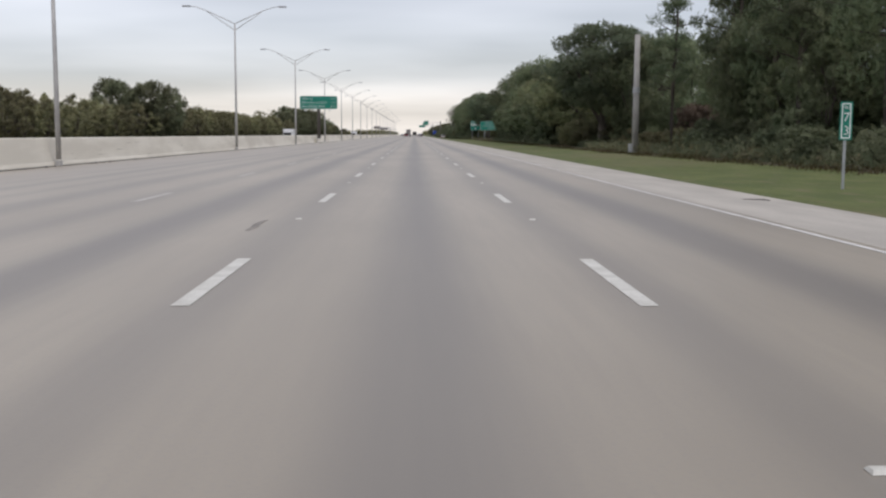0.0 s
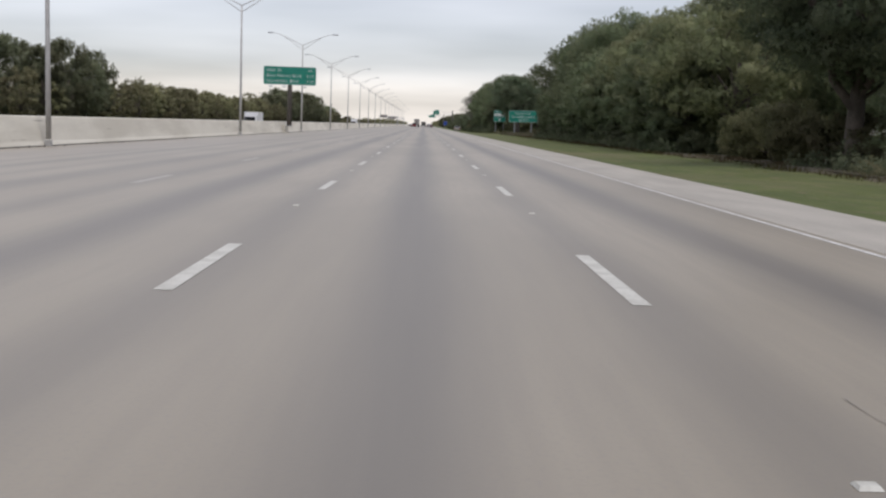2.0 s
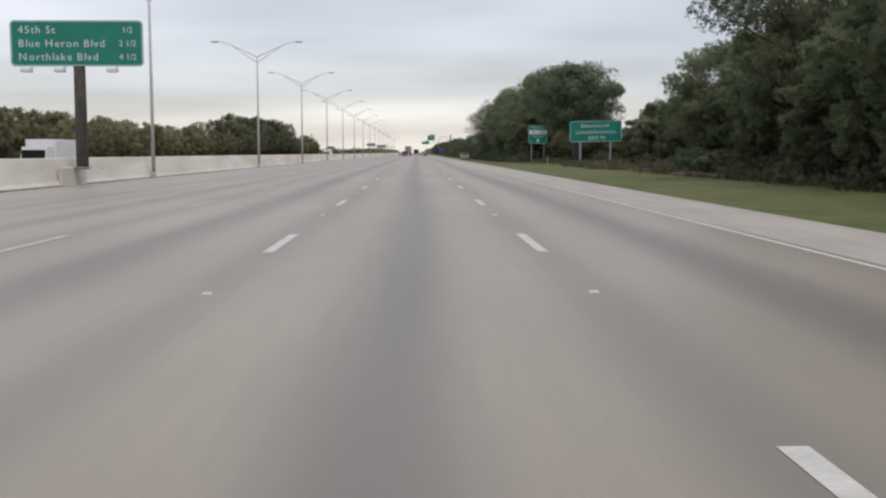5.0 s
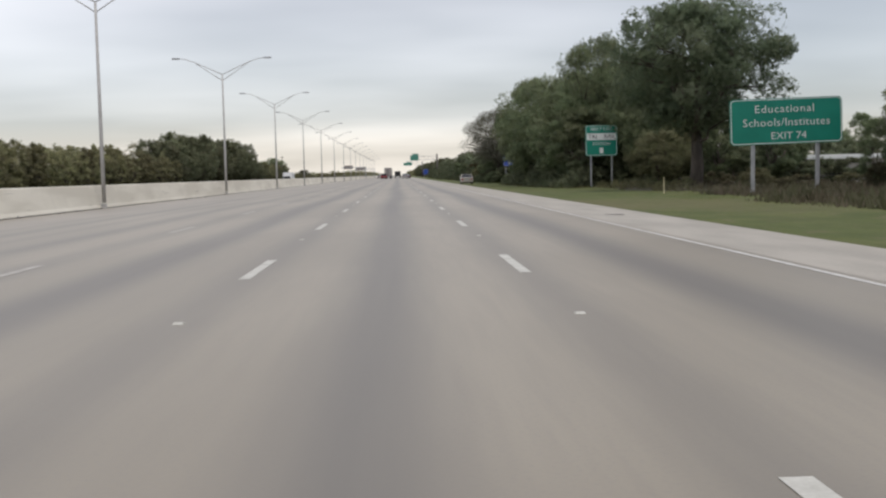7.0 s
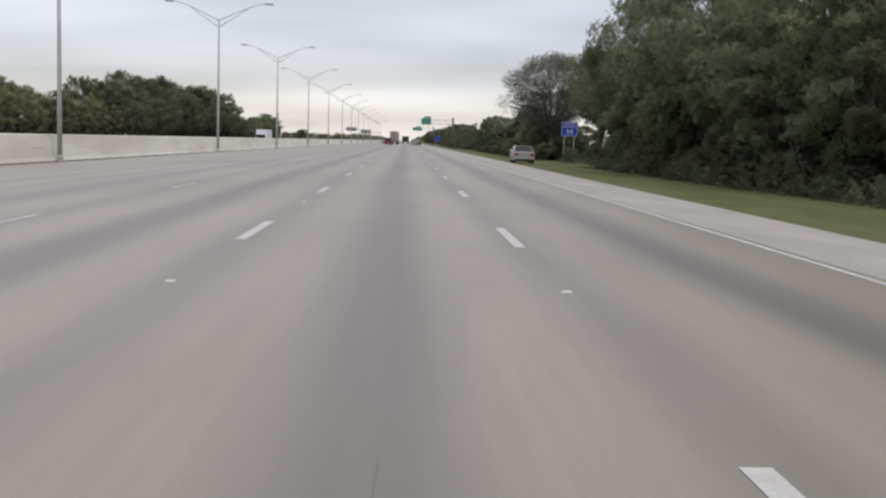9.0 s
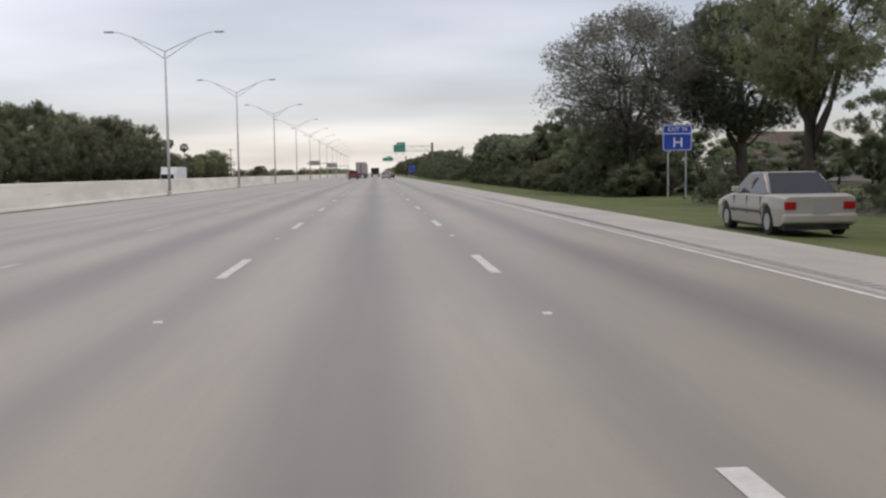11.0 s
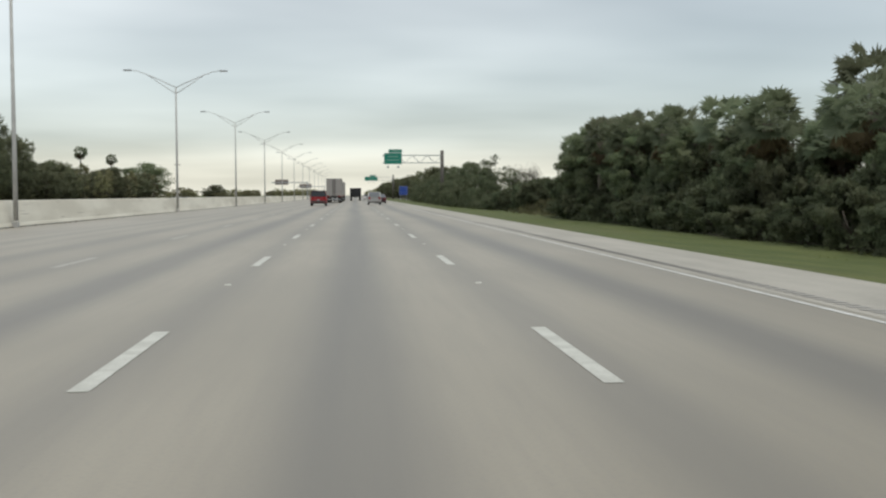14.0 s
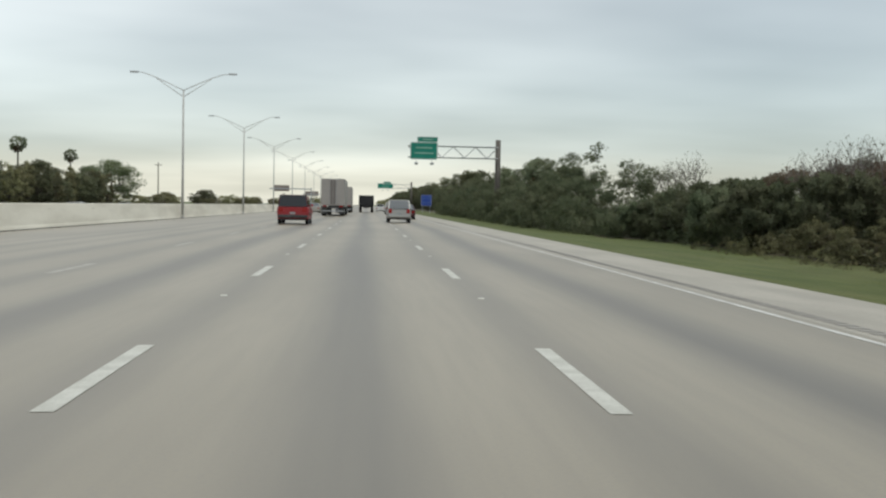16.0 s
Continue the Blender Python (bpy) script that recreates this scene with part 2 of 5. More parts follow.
M_BARK = mottled("grey_brown_bark", (0.055, 0.045, 0.035), (0.12, 0.10, 0.08), 1.5, 0.9, 0, 0.9, 12, (1, 1, 0.3))
M_PALMBARK = mottled("grey_palm_bark", (0.10, 0.085, 0.065), (0.17, 0.15, 0.12), 2.0, 0.9, 0, 0.9, 10, (0.4, 0.4, 2))
M_WOODPOLE = mottled("pale_concrete_utility_pole", (0.30, 0.29, 0.27), (0.40, 0.39, 0.37), 1.0, 0.8)
M_OAK = leaf_material("oak_leaves", (0.139, 0.178, 0.099), (0.203, 0.241, 0.128), (0.237, 0.254, 0.148))
M_LIGHT = leaf_material("light_tree_leaves", (0.180, 0.200, 0.106), (0.237, 0.255, 0.130), (0.276, 0.269, 0.151))
M_PINE = leaf_material("pine_needles", (0.083, 0.113, 0.064), (0.159, 0.191, 0.103), (0.143, 0.162, 0.097))
M_SHRUB = leaf_material("shrub_leaves", (0.106, 0.130, 0.076), (0.152, 0.174, 0.098), (0.184, 0.190, 0.114))
M_PALM = leaf_material("palm_fronds", (0.140, 0.172, 0.104), (0.205, 0.232, 0.142), (0.205, 0.210, 0.136), 0)
M_DEADFROND = leaf_material("dead_palm_fronds", (0.107, 0.077, 0.044), (0.158, 0.119, 0.069), (0.092, 0.074, 0.046), 0)
M_SPARSE = leaf_material("sparse_grey_twigs", (0.172, 0.168, 0.132), (0.262, 0.252, 0.205), (0.172, 0.182, 0.128))
# both belt leaf colours are lightened to hold the haze over the far trees
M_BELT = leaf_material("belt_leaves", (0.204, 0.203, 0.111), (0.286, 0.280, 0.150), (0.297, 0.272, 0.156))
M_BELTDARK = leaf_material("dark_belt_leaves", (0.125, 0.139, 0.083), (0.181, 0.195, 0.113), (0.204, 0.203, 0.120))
M_SCRUB = leaf_material("scrub_leaves", (0.122, 0.124, 0.064), (0.168, 0.162, 0.088), (0.166, 0.142, 0.088))
M_OAKDARK = leaf_material("dark_oak_leaves", (0.100, 0.130, 0.080), (0.148, 0.178, 0.104), (0.172, 0.188, 0.118))
M_PALEBUSH = leaf_material("pale_bush_leaves", (0.140, 0.150, 0.078), (0.190, 0.192, 0.096), (0.196, 0.182, 0.100))
M_RUSSET = leaf_material("russet_leaves", (0.122, 0.092, 0.068), (0.165, 0.125, 0.094), (0.130, 0.115, 0.074), 0.5, 14.0)


# ---- mesh helpers ----
def finish(name, bm, mat, parent=None, label="", smooth=False):
    me = bpy.data.meshes.new(name)
    bm.to_mesh(me); bm.free()
    if mat:
        me.materials.append(mat)
    if smooth:
        for p in me.polygons:
            p.use_smooth = True
    ob = new(name, me)
    if parent:
        ob.parent = parent
    if label:
        tagged(ob, label)
    return ob


def part(name, bm, mat, parent, label="", smooth=False):
    return finish(name, bm, mat, parent, label, smooth)


def box(bm, x0, x1, y0, y1, z0, z1, bevel=0.0):
    r = bmesh.ops.create_cube(bm, size=1.0, matrix=Matrix.Translation(((x0 + x1) / 2, (y0 + y1) / 2, (z0 + z1) / 2)) @ Matrix.Diagonal((x1 - x0, y1 - y0, z1 - z0, 1)))
    if bevel:
        es = {e for v in r["verts"] for e in v.link_edges}
        bmesh.ops.bevel(bm, geom=list(es), offset=bevel, segments=2, affect="EDGES", profile=0.6)
    return bm


def boxed(*a, bevel=0.0):
    return box(bmesh.new(), *a, bevel=bevel)


def tube(bm, points, radii, sides=10):
    """A tapered tube through the points."""
    rings = []
    for i, p in enumerate(points):
        p = Vector(p)
        a, b = Vector(points[max(i - 1, 0)]), Vector(points[min(i + 1, len(points) - 1)])
        q = (b - a).normalized().to_track_quat("Z", "Y")
        rings.append([bm.verts.new(p + q @ Vector((math.cos(k * math.tau / sides) * radii[i], math.sin(k * math.tau / sides) * radii[i], 0))) for k in range(sides)])
    for r0, r1 in zip(rings, rings[1:]):
        for k in range(sides):
            bm.faces.new((r0[k], r0[(k + 1) % sides], r1[(k + 1) % sides], r1[k]))
    bm.faces.new(rings[0][::-1]); bm.faces.new(rings[-1])
    return bm


def prism(bm, outline, y0, y1):
    """An outline of (x, z) pushed from y0 to y1."""
    a = [bm.verts.new((x, y0, z)) for x, z in outline]
    b = [bm.verts.new((x, y1, z)) for x, z in outline]
    n = len(a)
    for i in range(n):
        bm.faces.new((a[i], a[(i + 1) % n], b[(i + 1) % n], b[i]))
    bm.faces.new(a[::-1]); bm.faces.new(b)
    bmesh.ops.recalc_face_normals(bm, faces=bm.faces)
    return bm


def empty(name, at=(0, 0, 0), label="", category="", group="", kind=""):
    ob = new(name)
    ob.location = at
    return tagged(ob, label, category, group, kind)


def edge_of(body, size, pick):
    cu = bpy.data.curves.new("letter", "FONT")
    cu.body, cu.size, cu.align_x, cu.resolution_u = body, size, "LEFT", 2
    tmp = bpy.data.objects.new("letter", cu)
    me = bpy.data.meshes.new_from_object(tmp)
    v = pick(p.co.x for p in me.vertices)
    bpy.data.objects.remove(tmp); bpy.data.curves.remove(cu); bpy.data.meshes.remove(me)
    return v


def lettering(body, size, mat, parent, x, y, z, stretch=1.0, left=False, track=1.0):
    """Words made of single letters, centred on x (or starting there)."""
    start = 0.0 if left else -edge_of(body, size, max) * track / 2
    for i, ch in enumerate(body):
        if ch == " ":
            continue
        me = bpy.data.meshes.get("glyph_%s_%s_%.2f" % (ch, mat.name, size))
        if not me:
            cu = bpy.data.curves.new("letter", "FONT")
            cu.body, cu.size, cu.extrude, cu.align_x, cu.align_y, cu.resolution_u, cu.offset = ch, size, 0.004, "LEFT", "TOP_BASELINE", 2, size * -0.004
            tmp = bpy.data.objects.new("letter", cu)
            me = bpy.data.meshes.new_from_object(tmp)
            bpy.data.objects.remove(tmp); bpy.data.curves.remove(cu)
            me.transform(Matrix.Rotation(radians(90), 4, "X"))
            me.materials.append(mat)
            me.name = "glyph_%s_%s_%.2f" % (ch, mat.name, size)
        off = start + (edge_of(body[:i + 1], size, max) - edge_of(ch, size, max)) * track
        ob = new("letter", me)
        ob.parent = parent
        ob.matrix_basis = Matrix.Translation((x + off * stretch, y, z - 0.33 * size)) @ Matrix.Diagonal((stretch, 1, 1, 1))


def rounded(w, h, r, n=5):
    pts = []
    for cx, cz, a0 in ((w / 2 - r, h / 2 - r, 0), (-w / 2 + r, h / 2 - r, 90), (-w / 2 + r, -h / 2 + r, 180), (w / 2 - r, -h / 2 + r, 270)):
        pts += [(cx + r * math.cos(radians(a0 + 90 * k / n)), cz + r * math.sin(radians(a0 + 90 * k / n))) for k in range(n + 1)]
    return pts


def panel(name, w, h, mat, parent, x, y, z, r=0.2, thick=0.05):
    """A sign panel with a white rim line, centre at x, y, z."""
    p = part(name, prism(bmesh.new(), rounded(w, h, r), 0, thick), mat, parent)
    p.location = (x, y, z)
    rim = bmesh.new()
    out, inn = rounded(w - 0.08, h - 0.08, r * 0.9), rounded(w - 0.15, h - 0.15, r * 0.8)
    a, b = [rim.verts.new((u, -0.004, v)) for u, v in out], [rim.verts.new((u, -0.004, v)) for u, v in inn]
    for i in range(len(a)):
        rim.faces.new((a[i], a[(i + 1) % len(a)], b[(i + 1) % len(a)], b[i]))
    part("border", rim, M_WHITE, p, "white border line")
    return p


# ---- ground and road ----
Y_START, Y_END = -300.0, 3200.0


def road_z(x):
    if x < -7.0:
        return -0.58 * min((-7.0 - x) / 13.0, 1.0)
    if x > 5.6:
        return -0.035 * (x - 5.6)
    return 0.0


def strip(xs, zs, ys):
    bm = bmesh.new()
    rows = [[bm.verts.new((x, y, z)) for x, z in zip(xs, zs)] for y in ys]
    for r0, r1 in zip(rows, rows[1:]):
        for i in range(len(xs) - 1):
            bm.faces.new((r0[i], r0[i + 1], r1[i + 1], r1[i]))
    return bm


ys_long = [Y_START + (Y_END - Y_START) * k / 140 for k in range(141)]
gx = [-3000, -400, -90, -46, -42, -20.6, -20.0, -7, 8.2, 8.45, 9.5, 12, 14, 17, 24, 40, 60, 100, 400, 3000]
gz = [-0.5, -0.5, -0.5, -0.65, -0.85, -0.85, -0.85, -0.3, -0.28, -0.12, -0.17, -0.27, -0.30, -0.33, -0.36, -0.38, -0.4, -0.42, -0.5, -0.5]
LIFT_Y = [-100, 0, 40, 76, 120, 200, 265, 302, 360, 405, 450, 560, 650, 900]
LIFT_Z = [0.2, 0.34, 0.40, 0.30, 0.32, 0.34, 0.30, 0.22, 0.0, -0.31, -0.33, -0.33, -0.1, 0.0]


def ground_z(x, y):
    """The verge rises or falls away from the shoulder by the stretch of road."""
    rise = np.interp(y, LIFT_Y, LIFT_Z) * np.clip((x - 8.6) / 7.0, 0, 1) * (1 - np.clip((x - 40) / 60, 0, 1))
    return float(np.interp(x, gx, gz) + rise)


bm = bmesh.new()
rows = [[bm.verts.new((x, y, ground_z(x, y) + (random.uniform(-0.03, 0.05) if 10 < x < 41 else 0.0))) for x in gx] for y in [-1200] + [Y_START + 4.0 * k for k in range(260)] + [760.0 + 60 * k for k in range(41)] + [4800]]
for r0, r1 in zip(rows, rows[1:]):
    for i in range(len(gx) - 1):
        bm.faces.new((r0[i], r0[i + 1], r1[i + 1], r1[i]))
tagged(finish("ground", bm, M_GRASS, smooth=True), "green roadside grass with yellowed and brown patches", "ground", kind="structure")

xs = [-20.2, -16, -12, -7, -3.5, 0, 3.5, 5.62]
tagged(finish("road", strip(xs, [road_z(x) for x in xs], ys_long), M_ROAD), "worn pale concrete motorway lanes with dark oil bands", "road", kind="structure")
road = bpy.data.objects["road"]
xs = [5.62, 6.5, 7.4, 8.3]
bm = strip(xs + [8.34], [road_z(x) for x in xs] + [-0.30], ys_long)
shoulder = tagged(finish("shoulder", bm, M_SHOULDER), "pale rough concrete hard shoulder beside the lanes", "road shoulder", kind="structure")
xs = [-41.5, -31, -20.6]
tagged(finish("far_road", strip(xs, [-0.6, -0.5, -0.6], ys_long), M_FAR_ROAD), "pale concrete carriageway behind the median barrier", "road", kind="structure")

# undergrowth floor under the trees
for x0, x1, y0, y1 in ((15.8, 60, -60, 232), (17.5, 62, 232, 276), (16.6, 60, 276, 302), (14.2, 60, 302, 352), (17.5, 60, 352, 392), (17.8, 22.0, 409, 426), (17.0, 60, 426, 512), (18.8, 60, 512, 556), (17.0, 60, 556, 1400), (-120, -47, -100, 1500)):
    bm = bmesh.new()
    nx, ny = 9, max(4, int((y1 - y0) / 3))
    vs = [[bm.verts.new((x := x0 + (x1 - x0) * (a / nx) ** 2 + (random.uniform(-0.9, 0.9) if a == 0 else 0), y := y0 + (y1 - y0) * b / ny, ground_z(x, y) + (0.03 + 0.07 * random.random() if a else -0.06))) for a in range(nx + 1)] for b in range(ny + 1)]
    for b in range(ny):
        for a in range(nx):
            bm.faces.new((vs[b][a], vs[b][a + 1], vs[b + 1][a + 1], vs[b + 1][a]))
    tagged(finish("undergrowth_ground", bm, M_LITTER), "brown dry undergrowth soil below the trees", "ground", kind="structure")

# painted lines
bm = strip([5.37, 5.47], [0.004, 0.004], ys_long)
tagged(finish("edge_line", bm, M_PAINT_EDGE, road), "continuous white edge line painted beside the shoulder")
DASH0, PERIOD, DASH = 7.7, 12.192, 3.048
dash_mesh = bpy.data.meshes.new("lane_dash")
dash_mesh.from_pydata([(-0.075, 0, 0.004), (0.075, 0, 0.004), (0.075, DASH, 0.004), (-0.075, DASH, 0.004)], [], [(0, 1, 2, 3)])
dash_mesh.materials.append(M_PAINT)
worn_mesh = dash_mesh.copy()
worn_mesh.materials[0] = M_PAINT_WORN
bm = bmesh.new()
box(bm, -0.05, 0.05, -0.045, 0.045, 0.0, 0.016)
for v in bm.verts:
    if v.co.z > 0.01:
        v.co.x *= 0.8; v.co.y *= 0.6
stud_mesh = bpy.data.meshes.new("road_stud"); bm.to_mesh(stud_mesh); bm.free()
stud_mesh.materials.append(M_PAINT)
for k in range(-3, 62):
    for lx in (-1.829, 1.829, -5.45):
        d = new("lane_dash", worn_mesh if lx < -5 else dash_mesh)
        d.parent, d.location = road, (lx, DASH0 + PERIOD * k, road_z(lx))
        if lx in (-1.829, 1.829) and random.random() < 0.96:
            s = new("road_stud", stud_mesh)
            s.parent, s.location = road, (lx + random.uniform(-0.03, 0.03), DASH0 + PERIOD * k + 8.2, road_z(lx) + 0.002)

# ground-in rumble strip beside the edge line
M_RUMBLE = mottled("dark_rumble_grooves", (0.27, 0.255, 0.235), (0.38, 0.36, 0.335), 0.6, 0.9, 0, 0.4, 12, (1, 0.1, 1))
bm = bmesh.new()
for k in range(1500):
    y = 330 + 0.30 * k
    vs = [bm.verts.new(p) for p in ((5.78, y, 0.0), (6.05, y, -0.010), (6.05, y + 0.17, -0.010), (5.78, y + 0.17, 0.0))]
    bm.faces.new(vs)
tagged(finish("rumble_strip", bm, M_RUMBLE), "dark ground-in rumble strip grooves on the shoulder", "rumble strip", kind="stuff")

# drain slots in the shoulder, worn patches and cracks in the lanes
M_CRACK = mottled("dirt_filled_crack", (0.185, 0.17, 0.15), (0.25, 0.23, 0.2), 2.0, 0.85)
M_TAR = mottled("dark_tar_and_rust", (0.10, 0.095, 0.09), (0.20, 0.19, 0.175), 2.0, 0.85, 0, 0.4, 20)
for dx, dy in ((7.49, 22.3), (6.73, 245.0), (6.98, 398.0)):
    g = empty("drain_grate", (dx, dy, road_z(dx)), "dark iron drain slot in the pale shoulder", "drain")
    part("frame", boxed(-0.30, 0.30, -0.16, 0.16, -0.03, 0.006), M_TAR, g)
    for k in range(7):
        part("bar", boxed(-0.26 + k * 0.08, -0.22 + k * 0.08, -0.13, 0.13, 0.0, 0.014), M_BROWN, g)


def ribbon(points, widths):
    bm = bmesh.new()
    prev = None
    for (x, y), w in zip(points, widths):
        cur = [bm.verts.new((x - w / 2, y, road_z(x) + 0.004)), bm.verts.new((x + w / 2, y, road_z(x) + 0.004))]
        if prev:
            bm.faces.new((prev[0], prev[1], cur[1], cur[0]))
        prev = cur
    return bm


for x0, y0, y1, drift, w in ((2.45, 58, 66, -0.02, 0.008), (1.62, 455, 466, 0.012, 0.006), (2.1, 464, 470, -0.03, 0.012), (0.2, 276, 279, 0.0, 0.005)):
    n = int((y1 - y0) * 3)
    pts, x = [], x0
    for k in range(n + 1):
        x += drift / 3 + random.uniform(-0.025, 0.025)
        pts.append((x, y0 + (y1 - y0) * k / n))
    finish("crack", ribbon(pts, [w * random.uniform(0.3, 1.3) for _ in pts]), M_CRACK, road)
for x0, y0, ln, w in ((-2.31, 13.9, 1.8, 0.11), (-6.0, 62.2, 0.16, 0.55), (1.78, 101.0, 0.35, 0.16), (1.76, 113.4, 0.4, 0.2), (1.80, 467.1, 0.3, 0.16), (1.9, 52.75, 0.18, 0.2), (0.9, 262.5, 0.3, 0.12)):
    pts = [(x0 + random.uniform(-0.02, 0.02), y0 + ln * k / 6) for k in range(7)]
    finish("dark_patch", ribbon(pts, [w * (0.45 + 0.55 * math.sin(math.pi * (k + 0.5) / 7)) for k in range(7)]), M_CRACK, road)

# median barrier with a battered face
bm = prism(bmesh.new(), [(-20.22, -0.85), (-20.22, -0.50), (-20.34, -0.30), (-20.72, 0.98), (-20.77, 1.03), (-21.0, 1.03), (-21.05, 0.98), (-21.3, -0.85)], Y_START, Y_END)
tagged(finish("barrier_wall", bm, M_WALL), "stained pale concrete median barrier", "barrier", kind="structure")
bm = prism(bmesh.new(), [(-20.30, -0.85), (-20.06, -0.85), (-20.10, 0.46), (-20.30, 0.50)], 212.2, 216.4)
tagged(finish("barrier_pier", bm, M_WALL), "thickened pale concrete foot of the barrier below the sign", "barrier", kind="structure")
bm = boxed(-20.23, -20.08, Y_START, Y_END, -0.66, -0.545)
tagged(finish("barrier_gutter", bm, M_SEAM), "dark dirty gutter along the foot of the barrier", "gutter", kind="structure")


bm = bmesh.new()
for _ in range(260):
    x, y, r = random.uniform(-20.05, -19.55), random.uniform(20, 620), random.uniform(0.03, 0.11)
    c = Vector((x, y, road_z(x) + r * 0.3))
    top = bm.verts.new(c + Vector((random.uniform(-.3, .3) * r, 0, r * random.uniform(0.5, 1.1))))
    ring = [bm.verts.new(c + Vector((math.cos(a) * r * random.uniform(0.6, 1.2), math.sin(a) * r * random.uniform(0.8, 2.2), -r * 0.3))) for a in (0, 1.3, 2.5, 3.8, 5.0)]
    for a, b in zip(ring, ring[1:] + ring[:1]):
        bm.faces.new((a, b, top))
tagged(finish("gutter_litter", bm, M_SEAM), "dark clods and litter lying along the foot of the barrier", "litter", kind="stuff")


# ---- street lamps ----
def street_lamp():
    lamp = empty("street_lamp", label="tall grey two-armed metal lamp in front of the barrier", category="street lamp", group="lamps along the median")
    part("base", boxed(-0.16, 0.16, -0.16, 0.16, -0.02, 0.35, bevel=0.04), M_POLE, lamp)
    part("pole", tube(bmesh.new(), [(0, 0, 0.4), (0, 0, 5), (0, 0, 14.0)], [0.15, 0.13, 0.085], 12), M_POLE, lamp, smooth=True)
    for s in (-1, 1):
        part("upper_arm", tube(bmesh.new(), [(0, 0, 14.0), (s * 1.6, 0, 14.75), (s * 3.2, 0, 15.45), (s * 4.3, 0, 15.82), (s * 5.0, 0, 15.9)], [0.045, 0.042, 0.04, 0.036, 0.034], 8), M_POLE, lamp, smooth=True)
        part("lower_arm", tube(bmesh.new(), [(0, 0, 13.3), (s * 1.6, 0, 14.35), (s * 3.0, 0, 15.3)], [0.04, 0.036, 0.034], 8), M_POLE, lamp, smooth=True)
        head = bmesh.new()
        box(head, min(s * 4.85, s * 5.75), max(s * 4.85, s * 5.75), -0.17, 0.17, 15.80, 15.98, bevel=0.06)
        part("luminaire", head, M_STEEL, lamp, "grey lamp head")
    return lamp


LAMPS = [0.5, 58.5, 117, 175.4, 232.4, 285.6, 336.3, 387.5, 438.5, 490.4, 546.3, 604, 660, 715, 771, 828, 885, 942, 999, 1056, 1113]
first = street_lamp()
first.location = (-20.0, LAMPS[0], -0.58)
for y in LAMPS[1:]:
    copy_thing(first, pose(-20.0, y, -0.58))


# ---- signs ----
def post(parent, x, y, z0, z1, r=0.09, mat=None):
    bm = tube(bmesh.new(), [(x, y, z0), (x, y, z1)], [r, r], 10)
    return part("post", bm, mat or M_STEEL, parent, smooth=True)


def distance_sign():
    s = empty("distance_sign", (-19.7, 214.3, 0.46), "large green three-line distance sign on one thick post", "road sign")
    part("post", tube(bmesh.new(), [(0, 0.35, -0.1), (0, 0.35, 6.5), (0, 0.35, 8.5)], [0.36, 0.33, 0.33], 16), M_BROWN, s, "dark grey steel post", True)
    part("base_plate", boxed(-0.42, 0.42, -0.08, 0.78, -0.04, 0.04), M_STEEL, s)
    p = panel("sign_panel", 7.7, 2.65, M_GREEN, s, 0, 0, 7.25, 0.25)
    for i in range(4):
        part("bracket", boxed(-3.0 + i * 2.0 - 0.05, -3.0 + i * 2.0 + 0.05, 0.06, 0.3, 6.0, 8.4), M_STEEL, s)
    for row, (a, b) in enumerate((("45th St", "1/2"), ("Blue Heron Blvd", "2 1/2"), ("Northlake Blvd", "4 1/2"))):
        z = 0.78 - row * 0.78
        lettering(a, 0.62, M_WHITE, p, -3.4, -0.012, z, 1.05, True, 1.17)
        lettering(b, 0.5, M_WHITE, p, 2.95, -0.012, z)
    for x in (-2.6, -0.7, 2.3):
        part("light_arm", tube(bmesh.new(), [(x, 0.1, 5.9), (x, -0.9, 5.65)], [0.03, 0.03], 6), M_STEEL, s)
        part("sign_light", boxed(x - 0.3, x + 0.3, -1.2, -0.7, 5.5, 5.75, bevel=0.06), M_WHITE, s, "pale sign light")
    return s


def school_sign():
    s = empty("guide_sign", (19.65, 264.9, -0.4), "green two-post guide sign on the grass verge", "road sign")
    p = panel("sign_panel", 5.7, 2.28, M_GREEN, s, 0, 0, 4.0, 0.22)
    p.rotation_euler = (0, radians(-1.3), 0)
    lettering("Educational", 0.55, M_WHITE, p, -0.1, -0.012, 0.62, 1.08, track=1.12)
    lettering("Schools/Institutes", 0.55, M_WHITE, p, 0, -0.012, -0.05, 1.08, track=1.06)
    lettering("EXIT 74", 0.50, M_WHITE, p, 0.1, -0.012, -0.72, 1.1)
    for x in (-1.65, 1.65):
        part("post", boxed(x - 0.08, x + 0.08, 0.05, 0.21, -0.2, 5.0), M_STEEL, s)
    return s


def station_sign():
    s = empty("station_sign", (17.75, 302.3, -0.4), "green two-post rail station sign on the verge", "road sign")
    p = panel("sign_panel", 2.75, 2.62, M_GREEN, s, 0, 0, 4.3, 0.2)
    lettering("NEXT EXIT", 0.38, M_WHITE, p, 0, -0.012, 0.98)
    part("name_plate", boxed(-1.25, 1.25, -0.012, -0.004, 0.04, 0.62), M_WHITE, p, "white plate")
    lettering("TRI", 0.5, M_BLACK, p, -0.78, -0.02, 0.33, 1.1)
    lettering("RAIL", 0.5, M_BLACK, p, 0.72, -0.02, 0.33, 1.0)
    lettering("STATION", 0.38, M_WHITE, p, 0, -0.012, -0.28)
    part("pictogram", boxed(-0.16, 0.16, -0.012, -0.004, -1.08, -0.62, bevel=0.0), M_WHITE, p, "white pictogram of a train")
    for x in (-0.9, 0.9):
        part("post", boxed(x - 0.06, x + 0.06, 0.05, 0.17, -0.2, 5.2), M_STEEL, s)
    return s


